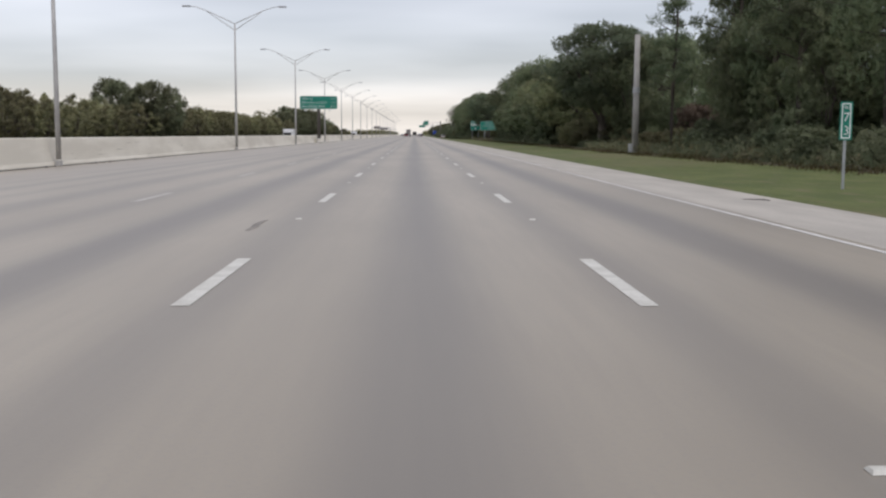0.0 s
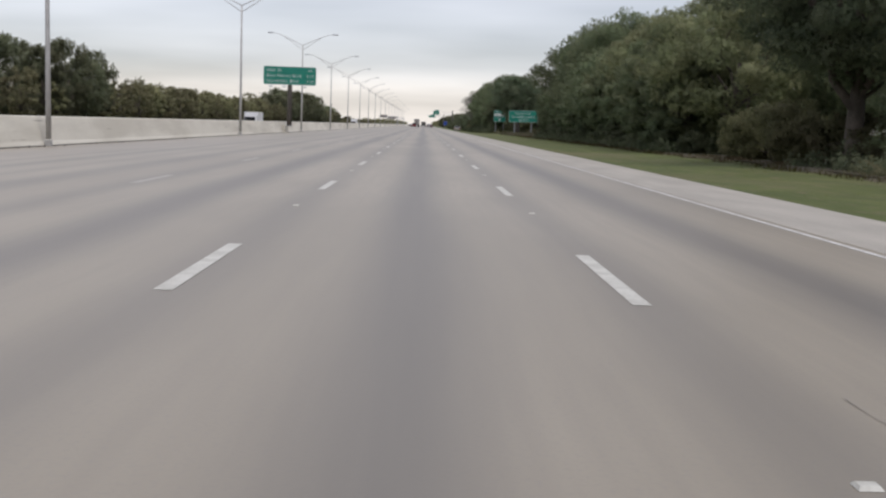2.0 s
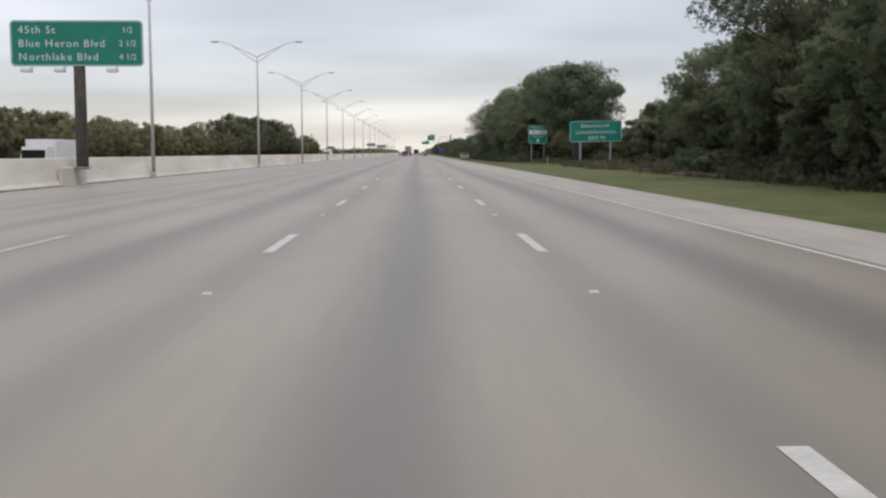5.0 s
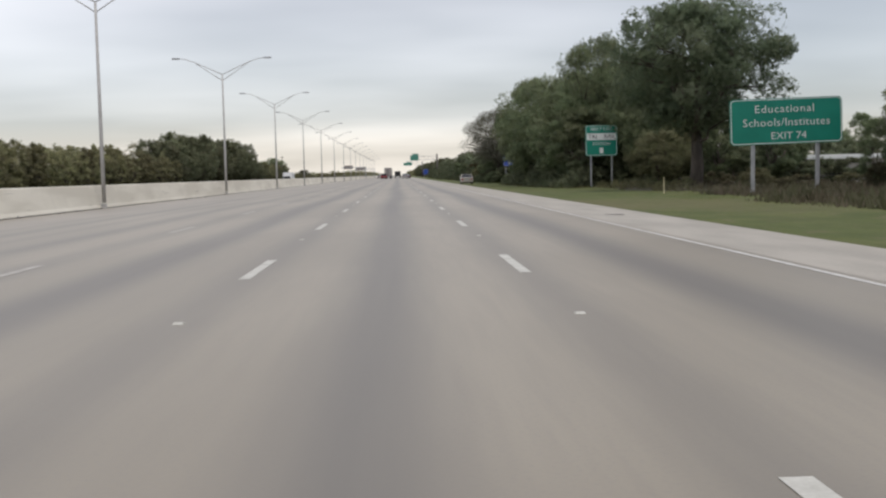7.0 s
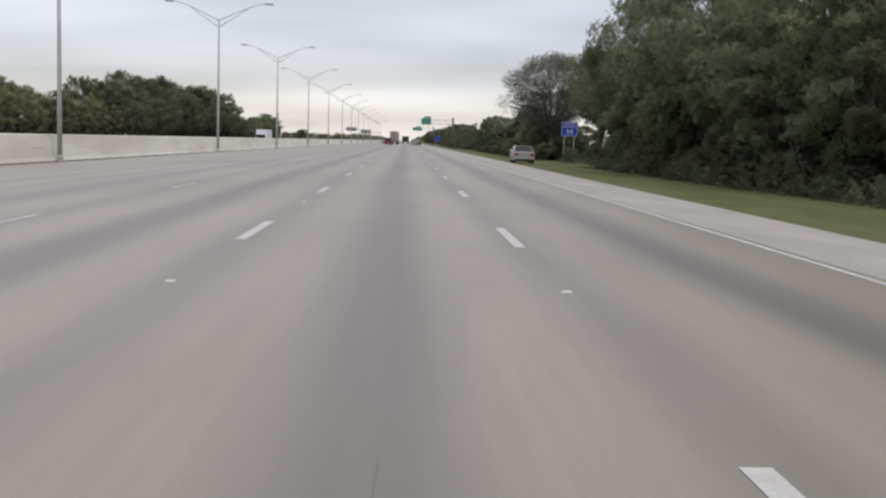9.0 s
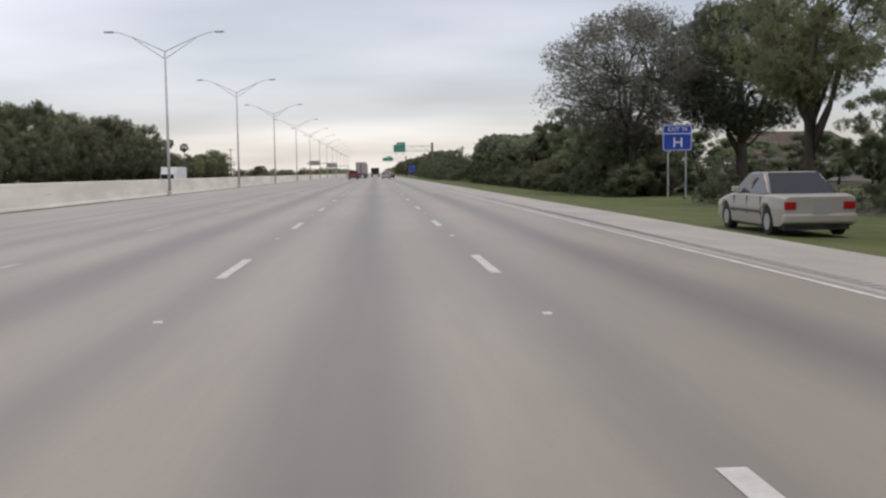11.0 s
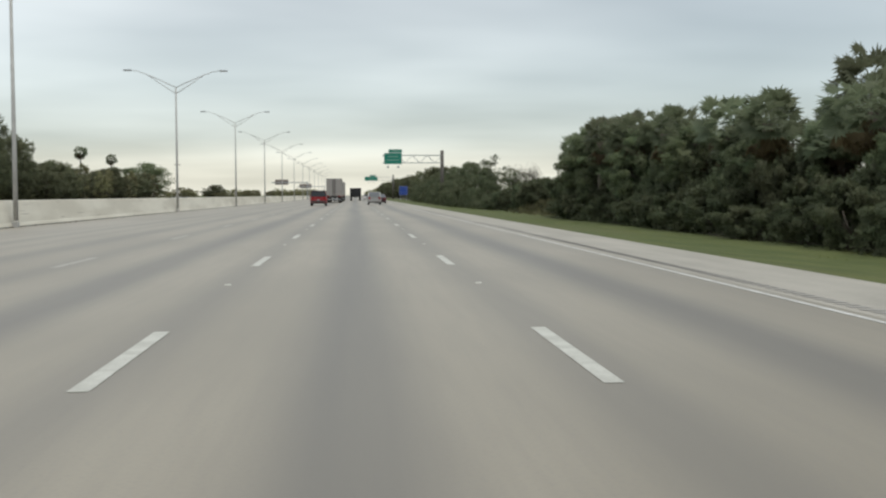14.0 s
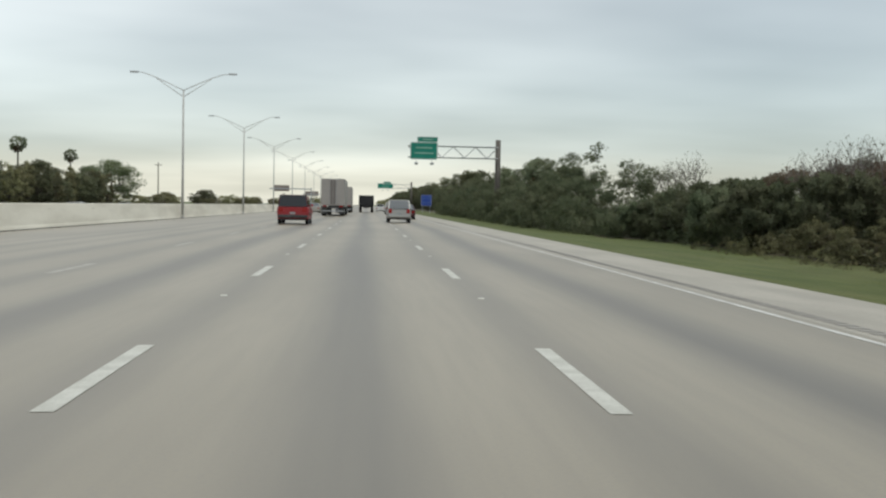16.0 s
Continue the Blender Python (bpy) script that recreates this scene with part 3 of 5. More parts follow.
def hospital_sign():
    s = empty("hospital_sign", (20.9, 405.2, -0.4), "blue hospital sign on two grey posts", "road sign")
    p = panel("sign_panel", 2.05, 1.8, M_BLUE, s, 0, 0, 3.85, 0.14)
    lettering("EXIT 74", 0.40, M_WHITE, p, 0, -0.012, 0.58)
    part("dividing_line", boxed(-0.97, 0.97, -0.008, -0.002, 0.25, 0.30), M_WHITE, p)
    lettering("H", 0.95, M_WHITE, p, 0, -0.012, -0.32, 1.1)
    for x in (-0.62, 0.62):
        part("post", boxed(x - 0.05, x + 0.05, 0.05, 0.15, -0.7, 4.5), M_STEEL, s)
    return s


def mile_marker():
    s = empty("mile_marker", (11.63, 27.5, -0.25), "narrow green mile marker on a steel post", "road sign")
    p = panel("sign_panel", 0.34, 1.03, M_GREEN, s, 0, 0, 2.0, 0.03, 0.01)
    part("post", boxed(-0.035, 0.035, 0.012, 0.05, -0.3, 2.45), M_STEEL, s)
    lettering("MILE", 0.12, M_WHITE, p, 0, -0.01, 0.36)
    lettering("7", 0.34, M_WHITE, p, 0, -0.01, 0.10)
    lettering("3", 0.34, M_WHITE, p, 0, -0.01, -0.26)
    return s


def cantilever_sign(at, w, h, tab_x, tab_w, label):
    """Post beside the road, a truss arm reaching over the lanes and a sign on its end; at is the post's foot."""
    s = empty("overhead_sign", at, label, "road sign")
    part("post", tube(bmesh.new(), [(0, 0, -0.3), (0, 0, 9.4)], [0.34, 0.30], 14), M_BROWN, s, "dark brown steel post", True)
    zt, zb = 8.55, 7.25
    for y in (-0.45, 0.45):
        for z in (zb, zt):
            part("chord", tube(bmesh.new(), [(0, y, z), (-10.4, y, z)], [0.06, 0.06], 8), M_STEEL, s)
    n = 8
    for i in range(n):
        xa, xb = -10.4 * i / n, -10.4 * (i + 1) / n
        za, zc = (zb, zt) if i % 2 else (zt, zb)
        for y in (-0.45, 0.45):
            part("brace", tube(bmesh.new(), [(xa, y, za), (xb, y, zc)], [0.03, 0.03], 6), M_STEEL, s)
    p = panel("sign_panel", w, h, M_GREEN, s, -8.6, -0.62, 7.95, 0.15)
    q = panel("exit_panel", tab_w, 0.62, M_GREEN, s, -8.6 + tab_x, -0.62, 7.95 + h / 2 + 0.33, 0.1)
    for r, ww in ((0.35, 1.9), (-0.25, 2.2)):
        part("text_bar", boxed(-ww / 2, ww / 2, -0.012, -0.004, r - 0.07, r + 0.07), M_FADED, p, "unreadable pale lettering")
    part("text_bar", boxed(-0.6, 0.6, -0.012, -0.004, -0.07, 0.07), M_FADED, q, "unreadable pale lettering")
    for x in (-9.5, -7.7):
        part("sign_light", boxed(x - 0.2, x + 0.2, -1.5, -0.9, 6.35, 6.6, bevel=0.05), M_STEEL, s)
        part("light_arm", tube(bmesh.new(), [(x, -0.4, 6.9), (x, -1.2, 6.5)], [0.03, 0.03], 6), M_STEEL, s)
    return s


M_DULLBLUE = mottled("faded_blue_sheeting", (0.05, 0.10, 0.30), (0.07, 0.13, 0.36), 1.5, 0.5)


def service_sign():
    s = empty("service_sign", (14.3, 734, -0.3), "blue square service sign on two posts far ahead", "road sign")
    p = panel("sign_panel", 2.5, 2.6, M_BLUE, s, 0, 0, 2.9, 0.16)
    for x in (-0.55, 0.55):
        for z in (0.5, -0.5):
            part("text_bar", boxed(x - 0.35, x + 0.35, -0.012, -0.004, z - 0.22, z + 0.22), M_DULLBLUE, p, "unreadable dull panel")
    for x in (-0.9, 0.9):
        part("post", boxed(x - 0.06, x + 0.06, 0.05, 0.17, -0.4, 4.2), M_STEEL, s)
    return s


service_sign(); distance_sign(); school_sign(); station_sign(); hospital_sign(); mile_marker()
cantilever_sign((15.2, 607.6, -0.35), 3.1, 1.95, 0.4, 2.35, "green overhead exit sign on a brown cantilever post")
cantilever_sign((14.8, 830.0, -0.35), 5.0, 1.6, 0.6, 2.4, "distant green overhead exit sign on a dark post")

# utility pole and delineator
up = empty("utility_pole", (16.4, 76.5, -0.04), "pale concrete utility pole beside the trees", "utility pole")
part("pole", tube(bmesh.new(), [(0, 0, -0.3), (0, 0, 4), (0, 0, 8.75)], [0.26, 0.23, 0.20], 14), M_WOODPOLE, up, smooth=True)
part("band", tube(bmesh.new(), [(0, 0, 4.5), (0, 0, 4.9)], [0.27, 0.27], 14), M_STEEL, up)
part("cabinet", boxed(-0.48, -0.2, -0.12, 0.12, 0.1, 0.75, bevel=0.02), M_STEEL, up, "grey switch box")
dl = empty("delineator", (15.3, 272, -0.08), "thin yellow marker post in the grass", "marker post")
part("post", tube(bmesh.new(), [(0, 0, -0.1), (0, 0, 0.95)], [0.028, 0.028], 8), M_YELLOW, dl)


# ---- plants ----
rng = np.random.default_rng(7)


def leaves_mesh(name, centres, radii, counts, size, mat, flat=0.8, aspect=0.6, droop=0.0, soft=0.7):
    """Many small bent leaf blades gathered in clumps."""
    pos, siz, out = [], [], []
    mid = np.mean(np.array(centres), axis=0) * np.array([1, 1, 0.6])
    for c, r, n in zip(centres, radii, counts):
        v = rng.normal(size=(n, 3))
        v /= np.linalg.norm(v, axis=1)[:, None]
        rr = r * (0.35 + 0.65 * rng.random(n) ** 0.5)
        p = v * rr[:, None] * np.array([1, 1, flat]) + np.array(c)
        p[:, 2] -= droop * rng.random(n) * r
        pos.append(p); siz.append(size * (0.6 + 0.8 * rng.random(n)))
        w = np.array(c) - mid
        out.append(v + soft * w / (np.linalg.norm(w) + 0.01) + 0.3 * rng.normal(size=(n, 3)))
    pos, siz, out = np.concatenate(pos), np.concatenate(siz), np.concatenate(out)
    out /= np.linalg.norm(out, axis=1)[:, None]
    n = len(pos)
    a = rng.normal(size=(n, 3)); a /= np.linalg.norm(a, axis=1)[:, None]
    b = np.cross(a, rng.normal(size=(n, 3))); b /= np.linalg.norm(b, axis=1)[:, None]
    a, b = a * siz[:, None], b * siz[:, None] * aspect
    verts = np.stack([pos - a - b, pos + a, pos - a + b], axis=1)
    flip = (np.cross(verts[:, 1] - verts[:, 0], verts[:, 2] - verts[:, 0]) * out).sum(axis=1) < 0
    verts[flip] = verts[flip][:, ::-1]
    me = bpy.data.meshes.new(name)
    me.vertices.add(3 * n); me.loops.add(3 * n); me.polygons.add(n)
    me.vertices.foreach_set("co", verts.reshape(-1).astype(np.float32))
    me.loops.foreach_set("vertex_index", np.arange(3 * n, dtype=np.int32))
    me.polygons.foreach_set("loop_start", np.arange(0, 3 * n, 3, dtype=np.int32))
    me.update(calc_edges=True)
    # the sprays shade like the rounded clumps that they make up
    me.polygons.foreach_set("use_smooth", np.ones(n, dtype=bool))
    me.normals_split_custom_set_from_vertices(np.repeat(out, 3, axis=0).tolist())
    me.materials.append(mat)
    return me


def crown_part(parent, me, label=""):
    ob = new("crown", me)
    ob.parent = parent
    return tagged(ob, label) if label else ob


def limb_path(start, end, wob=0.4, n=5):
    s, e = Vector(start), Vector(end)
    return [s.lerp(e, k / (n - 1)) + Vector((random.uniform(-wob, wob), random.uniform(-wob, wob), random.uniform(-wob, wob) * 0.5)) * (0 if k in (0, n - 1) else 1) for k in range(n)]


def broadleaf(name, label, h, r, base, clumps, leaves, size, mat, low=2.0, category="tree", every=5):
    t = empty(name, label=label, category=category)
    bm = bmesh.new()
    tube(bm, limb_path((0, 0, -0.3), (random.uniform(-.4, .4), random.uniform(-.4, .4), h * 0.55), 0.25), [base, base * .85, base * .7, base * .55, base * .4], 9)
    cs, rs, ns = [], [], []
    # main limbs fork from the trunk; the thinner ones leave from their ends
    own, forks = random.Random(clumps), []
    for i in range(7):
        a, q, z = i * math.tau / 7 + own.uniform(-0.4, 0.4), r * own.uniform(0.22, 0.48), low + (h - low) * own.uniform(0.22, 0.5)
        z0 = max(h * 0.14, min(z - 0.12 * h, h * own.uniform(0.18, 0.36)))
        e = Vector((q * math.cos(a), q * math.sin(a), z))
        bend = Vector((0.55 * e.x + own.uniform(-.05, .05) * r, 0.55 * e.y + own.uniform(-.05, .05) * r, z0 + 0.4 * (z - z0)))
        tube(bm, [Vector((0, 0, z0)), bend, e], [base * .5, base * .38, base * .26], 7)
        forks.append(e)
    for i in range(clumps):
        a, w = random.uniform(0, math.tau), random.random() ** 0.5
        zz = random.uniform(-1, 1)
        k = math.sqrt(max(0.0, 1 - zz * zz)) * (0.62 + 0.48 * random.random())
        c = (r * w ** 0.4 * k * math.cos(a), r * w ** 0.4 * k * math.sin(a), low + (h - low) * (0.5 + 0.42 * zz))
        cs.append(c); rs.append(random.uniform(0.13, 0.29) * r); ns.append(int(leaves / clumps * random.uniform(0.7, 1.3)))
        if i % every == 0:
            stem = Vector((0, 0, h * random.uniform(0.15, 0.45)))
            start = min([f for f in forks if f.z < c[2] + 0.1 * h] + [stem], key=lambda f: (f - Vector(c)).length)
            tube(bm, limb_path(start, c, 0.35), [base * .26, base * .2, base * .15, base * .1, base * .04], 6)
    part("trunk", bm, M_BARK, t, "grey-brown trunk with limbs", True)
    crown_part(t, leaves_mesh("crown", cs, rs, ns, size, mat))
    return t


def pine(h, bare=0.42, reach=3.4, tuft=1.0, label="tall slender pine with a bare trunk and thin crown"):
    t = empty("pine_tree", label=label, category="tree")
    bm = bmesh.new()
    tube(bm, limb_path((0, 0, -0.3), (random.uniform(-.6, .6), 0, h), 0.18, 6), [.26, .24, .2, .16, .11, .05], 9)
    cs, rs, ns = [], [], []
    for i in range(26):
        z = h * (bare + (1 - bare) * i / 26)
        a, ln = i * 2.4 + random.uniform(-.4, .4), random.uniform(0.35 * reach, reach) * (1.15 - 0.6 * i / 26)
        e = (ln * math.cos(a), ln * math.sin(a), z + random.uniform(0.0, 0.9))
        tube(bm, limb_path((0, 0, z - 0.4), e, 0.15, 4), [.06, .05, .04, .02], 5)
        cs.append(e); rs.append(random.uniform(0.5, 1.0) * tuft); ns.append(95)
        if random.random() < 0.5:
            cs.append(tuple(0.6 * v if k < 2 else v + 0.2 for k, v in enumerate(e))); rs.append(0.8 * tuft); ns.append(90)
    part("trunk", bm, M_BARK, t, "straight brown trunk with short branches", True)
    crown_part(t, leaves_mesh("crown", cs, rs, ns, 0.30 * tuft ** 0.5, M_PINE, 0.75, 0.26))
    return t


def fan_fronds(count, top, spread, low, high):
    """Split, drooping fan leaves on stalks, spread evenly round the top of a palm."""
    bm = bmesh.new()
    for i in range(count):
        a = random.uniform(0, math.tau)
        el = math.asin(low + (high - low) * (i + 0.5) / count)
        d = Vector((math.cos(a) * math.cos(el), math.sin(a) * math.cos(el), math.sin(el)))
        side = d.cross(Vector((0, 0, 1)))
        side = side.normalized() if side.length > 0.05 else Vector((1, 0, 0))
        side = (side * math.cos(w0 := random.uniform(-1.0, 1.0)) + side.cross(d) * math.sin(w0)).normalized()
        up = side.cross(d).normalized()
        stem = spread * random.uniform(0.35, 0.78)
        c0 = Vector((0, 0, top)) + d * 0.12
        hub = c0 + d * stem - Vector((0, 0, 0.08 * stem))
        bm.faces.new([bm.verts.new(p) for p in (c0 - side * 0.025, c0 + side * 0.025, hub)])
        ln, ribs = spread * random.uniform(0.32, 0.48), 15
        for k in range(ribs):
            # one narrow blade for each rib, folded at its middle and hanging at its tip
            f = (k + random.uniform(-0.2, 0.2)) / (ribs - 1) * 2 - 1
            q = d * math.cos(f * 1.75) + side * math.sin(f * 1.75)
            e = side * math.cos(f * 1.75) - d * math.sin(f * 1.75)
            r = ln * (1.0 - 0.25 * f * f) * random.uniform(0.85, 1.1)
            m = hub + q * r * 0.6 + up * 0.03 - Vector((0, 0, 0.10 * r))
            tip = hub + q * r - Vector((0, 0, random.uniform(0.05, 0.35) * r))
            h, v0, v1, t = (bm.verts.new(w) for w in (hub, m - e * r * 0.085, m + e * r * 0.085, tip))
            bm.faces.new((h, v0, v1)); bm.faces.new((v0, t, v1))
    return bm


def rounded_shade(ob, centre):
    """Let the many thin blades shade like the round head that they make up."""
    me, c = ob.data, Vector(centre)
    for p in me.polygons:
        if p.normal.dot(p.center - c) < 0:
            p.flip()
    me.polygons.foreach_set("use_smooth", np.ones(len(me.polygons), dtype=bool))
    me.update()
    me.normals_split_custom_set_from_vertices([tuple(((v.co - c).normalized() * 0.6 + v.normal * 0.8 + Vector((0, 0, 0.1))).normalized()) for v in me.vertices])


def fan_palm(h, fronds=52, spread=1.6, label="cabbage palm with a round head of fan fronds"):
    t = empty("palm_tree", label=label, category="palm tree")
    bm = bmesh.new()
    tube(bm, limb_path((0, 0, -0.5), (random.uniform(-.3, .3), random.uniform(-.3, .3), h - 1.1), 0.12, 6), [.22, .2, .19, .18, .18, .2], 10)
    part("trunk", bm, M_PALMBARK, t, "rough grey palm trunk", True)
    crown = part("crown", fan_fronds(fronds, h - 1.0, spread, -0.5 if h < 10 else -0.8, 0.98), M_PALM, t)
    dead = part("dead_fronds", fan_fronds(22, h - 1.3, spread * 0.8, -0.99, -0.55), M_DEADFROND, t, "brown hanging dead fronds")
    rounded_shade(crown, (0, 0, h - 1.4)); rounded_shade(dead, (0, 0, h - 1.4))
    return t


def bare_tree(h, r, twigs, leaves, mat, label):
    t = empty("bare_tree", label=label, category="tree")
    bm = bmesh.new()
    tips = []

    def grow(p, d, ln, rad, level):
        e = p + d * ln
        if level < 4:
            tube(bm, limb_path(p, e, ln * 0.06, 4), [rad, rad * .85, rad * .75, rad * .6], 6 if level < 2 else 4)
        else:
            tube(bm, [p, e], [rad, rad * .6], 3)
        if level >= twigs:
            tips.append(tuple(e))
            return
        for _ in range(3 if level < 3 else 2):
            q = (d + Vector((random.uniform(-1, 1), random.uniform(-1, 1), random.uniform(-0.25, 0.75))) * 0.75).normalized()
            grow(e, q, ln * random.uniform(0.62, 0.85), rad * 0.68, level + 1)
        if level > 1:
            tips.append(tuple(e))
    grow(Vector((0, 0, -0.5)), Vector((0.05, 0.02, 1)), h * 0.26, h * 0.011, 0)
    part("trunk", bm, M_TWIG, t, "grey branching trunk")
    k = max(1, leaves // len(tips))
    crown_part(t, leaves_mesh("crown", tips, [r] * len(tips), [k] * len(tips), 0.10, mat, 0.8, 0.4))
    return t


OAK_L = "dark green broadleaf tree in the roadside wood"
oaks = [broadleaf("oak_tree", OAK_L, 15, 7.0, 0.42, 100, 10500, 0.31, M_OAK, 1.2) for _ in range(4)]
open_oak = tagged(broadleaf("oak_tree", "tall broadleaf oak with an open high crown", 15.0, 7.0, 0.55, 115, 18500, 0.27, M_OAKDARK, 4.6), group="trees of the roadside wood")
light_trees = [broadleaf("oak_tree", "light olive green broadleaf tree at the edge of the wood", 15, 7.0, 0.4, 90, 10500, 0.31, M_LIGHT, 1.6) for _ in range(2)]
high_tree = tagged(broadleaf("oak_tree", "light green tree with a bare stem and high round crown", 15, 6.0, 0.36, 70, 9000, 0.28, M_LIGHT, 6.0), group="trees of the roadside wood")
thin = [broadleaf("wood_tree", "slender dark green tree in the roadside wood", 13, 3.8, 0.24, 52, 3400, 0.36, M_OAK, 1.0) for _ in range(3)]
pines = [pine(18), pine(17)]
young_pine = tagged(pine(8.3, 0.40, 2.1, 0.6, "young dark pine with dense tufted branches"), group="pines in the belt of palms")
scrubs = [broadleaf("scrub_bush", "low straggly olive-brown scrub bush", 1.7, 1.5, 0.04, 20, 1300, 0.14, M_SCRUB, 0.05, "bush", 6) for _ in range(2)]
pale_bushes = [broadleaf("large_bush", "large rounded olive bush at the edge of the trees", 3.1, 2.7, 0.07, 44, 4600, 0.17, M_PALEBUSH, 0.05, "bush", 8) for _ in range(2)]
shrubs = [broadleaf("shrub", "dense dark green roadside shrub", 3.0, 1.9, 0.07, 28, 1500, 0.22, M_SHRUB, 0.1, "shrub", 8) for _ in range(4)]
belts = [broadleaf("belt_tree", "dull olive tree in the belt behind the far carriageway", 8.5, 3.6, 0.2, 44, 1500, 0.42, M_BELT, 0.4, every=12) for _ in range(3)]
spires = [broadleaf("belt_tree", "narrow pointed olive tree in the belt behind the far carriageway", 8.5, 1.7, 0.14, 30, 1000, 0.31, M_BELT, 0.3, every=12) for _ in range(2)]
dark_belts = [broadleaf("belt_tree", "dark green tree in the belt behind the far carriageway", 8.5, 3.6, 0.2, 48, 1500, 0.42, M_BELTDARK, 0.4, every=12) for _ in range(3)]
palms = [fan_palm(6.2) for _ in range(3)]
tall_palms = [fan_palm(14.6, 64, 1.9, "tall thin palm with a small round head") for _ in range(2)]
grey = broadleaf("grey_tree", "grey thin-leaved tree with open spreading branches", 14.5, 6.6, 0.36, 230, 50000, 0.12, M_SPARSE, 3.6, every=4)
twiggy = bare_tree(6.0, 0.5, 6, 420, M_SPARSE, "leafless grey small tree with fine twigs")
russets = [broadleaf("russet_tree", "brownish red bushy tree behind the shrubs", 4.6, 2.6, 0.12, 34, 2600, 0.24, M_RUSSET, 0.8)]
for kinds, grp in ((oaks + light_trees + thin + pines, "trees of the roadside wood"), (shrubs, "shrubs along the verge"), (scrubs, "scrub bushes at the edge of the verge"), (pale_bushes, "olive bushes at the edge of the trees"), (belts + spires + dark_belts, "trees behind the far carriageway"), (palms, "palms along the verge"), (tall_palms, "tall palms behind the belt"), (russets, "russet trees"), ([twiggy], "leafless small trees")):
    for k in kinds:
        tagged(k, group=grp)
used = set()


def plant(kinds, x, y, z=None, s=1.0, sz=None, rot=None):
    src = random.choice(kinds) if isinstance(kinds, list) else kinds
    z = ground_z(x, y) if z is None else z
    m = pose(x, y, z, 0, 0, random.uniform(0, 360) if rot is None else rot) @ Matrix.Diagonal((s, s, sz or s, 1))
    if src.name in used:
        return copy_thing(src, m @ Matrix.Diagonal((1 / src.scale.x, 1 / src.scale.y, 1 / src.scale.z, 1)))
    used.add(src.name)
    src.matrix_basis = m
    return src


R = random.uniform


def brush(name, label, stretches, size, mat, leaves=16, category="undergrowth"):
    """Low uneven leaf clumps over stretches of the plan: x0, x1, y0, y1, height, number."""
    cs, rs = [], []
    for x0, x1, y0, y1, top, n in stretches:
        for _ in range(n):
            x, y = x0 + (x1 - x0) * random.random() ** 1.4, R(y0, y1)
            k = 0.45 + 0.55 * min(1.0, (x - x0) / 1.6) + 0.35 * math.sin(y * 0.7) * math.sin(y * 0.23 + x)
            r = R(0.35, 0.85)
            cs.append((x, y, ground_z(x, y) - 0.1 + random.random() * top * max(0.25, k))); rs.append(r)
    return tagged(new(name, leaves_mesh(name, cs, rs, [leaves] * len(cs), size, mat)), label, category, kind="stuff")


# open pines with low brush up to the utility pole
for x, y, k in ((19.1, 76.5, 0.70), (20.2, 54, 0.78), (21.2, 46, 0.80), (21.4, 68.5, 0.78), (24.5, 66, 0.80), (27, 57, 0.85), (24, 37, 0.8), (30, 49, 0.85), (22.0, 63, 0.74), (36, 62, 0.9), (33.5, 88, 0.62)):
    plant(pines, x, y, s=k * R(1.0, 1.15), sz=k)
for y in range(30, 74, 4):
    plant(thin, R(20.5, 25), y + R(-1.5, 1.5), s=R(0.34, 0.46), sz=R(0.36, 0.50))
    plant(thin, R(28, 38), y + R(-2, 2), s=R(0.45, 0.6), sz=R(0.5, 0.7))
for y in range(76, 100, 4):
    plant(scrubs, R(19.5, 22), y + R(-1.5, 1.5), s=R(0.9, 1.3), sz=R(0.8, 1.2))
    plant(russets, R(24.5, 29), y + R(-2, 2), s=R(0.6, 0.85), sz=R(0.7, 1.05))
    plant(thin, R(32, 42), y + R(-2, 2), s=R(0.40, 0.5), sz=R(0.20, 0.28))
for y in range(30, 74, 5):
    plant(shrubs, R(18.0, 20.5), y + R(-2, 2), s=R(0.6, 0.95), sz=R(0.5, 0.95))
for x, y, k, kz in ((23.4, 63.5, 0.52, 0.74), (22.8, 71, 0.50, 0.84), (26.2, 75.5, 0.58, 0.84), (30.5, 82, 0.62, 0.86), (21.6, 66.5, 0.40, 0.62), (22.6, 55, 0.55, 0.72), (26.8, 67, 0.6, 0.74), (27.5, 57, 0.7, 0.80), (24.0, 46, 0.62, 0.78), (29.5, 48, 0.7, 0.8)):
    plant(oaks, x, y, s=k, sz=kz)
# the large tree beside the pole, the pale bush in front of it
plant(open_oak, 19.4, 107, s=0.90, sz=0.86); plant(oaks, 22.4, 103.5, s=0.58, sz=0.76)
for x, y, k, kz in ((19.4, 120.6, 0.95, 0.86), (19.0, 116.5, 0.92, 1.0), (19.2, 112.0, 1.0, 1.05), (18.2, 118.5, 0.6, 0.6), (19.8, 108.0, 0.8, 0.8)):
    plant(pale_bushes, x, y, s=k, sz=kz)
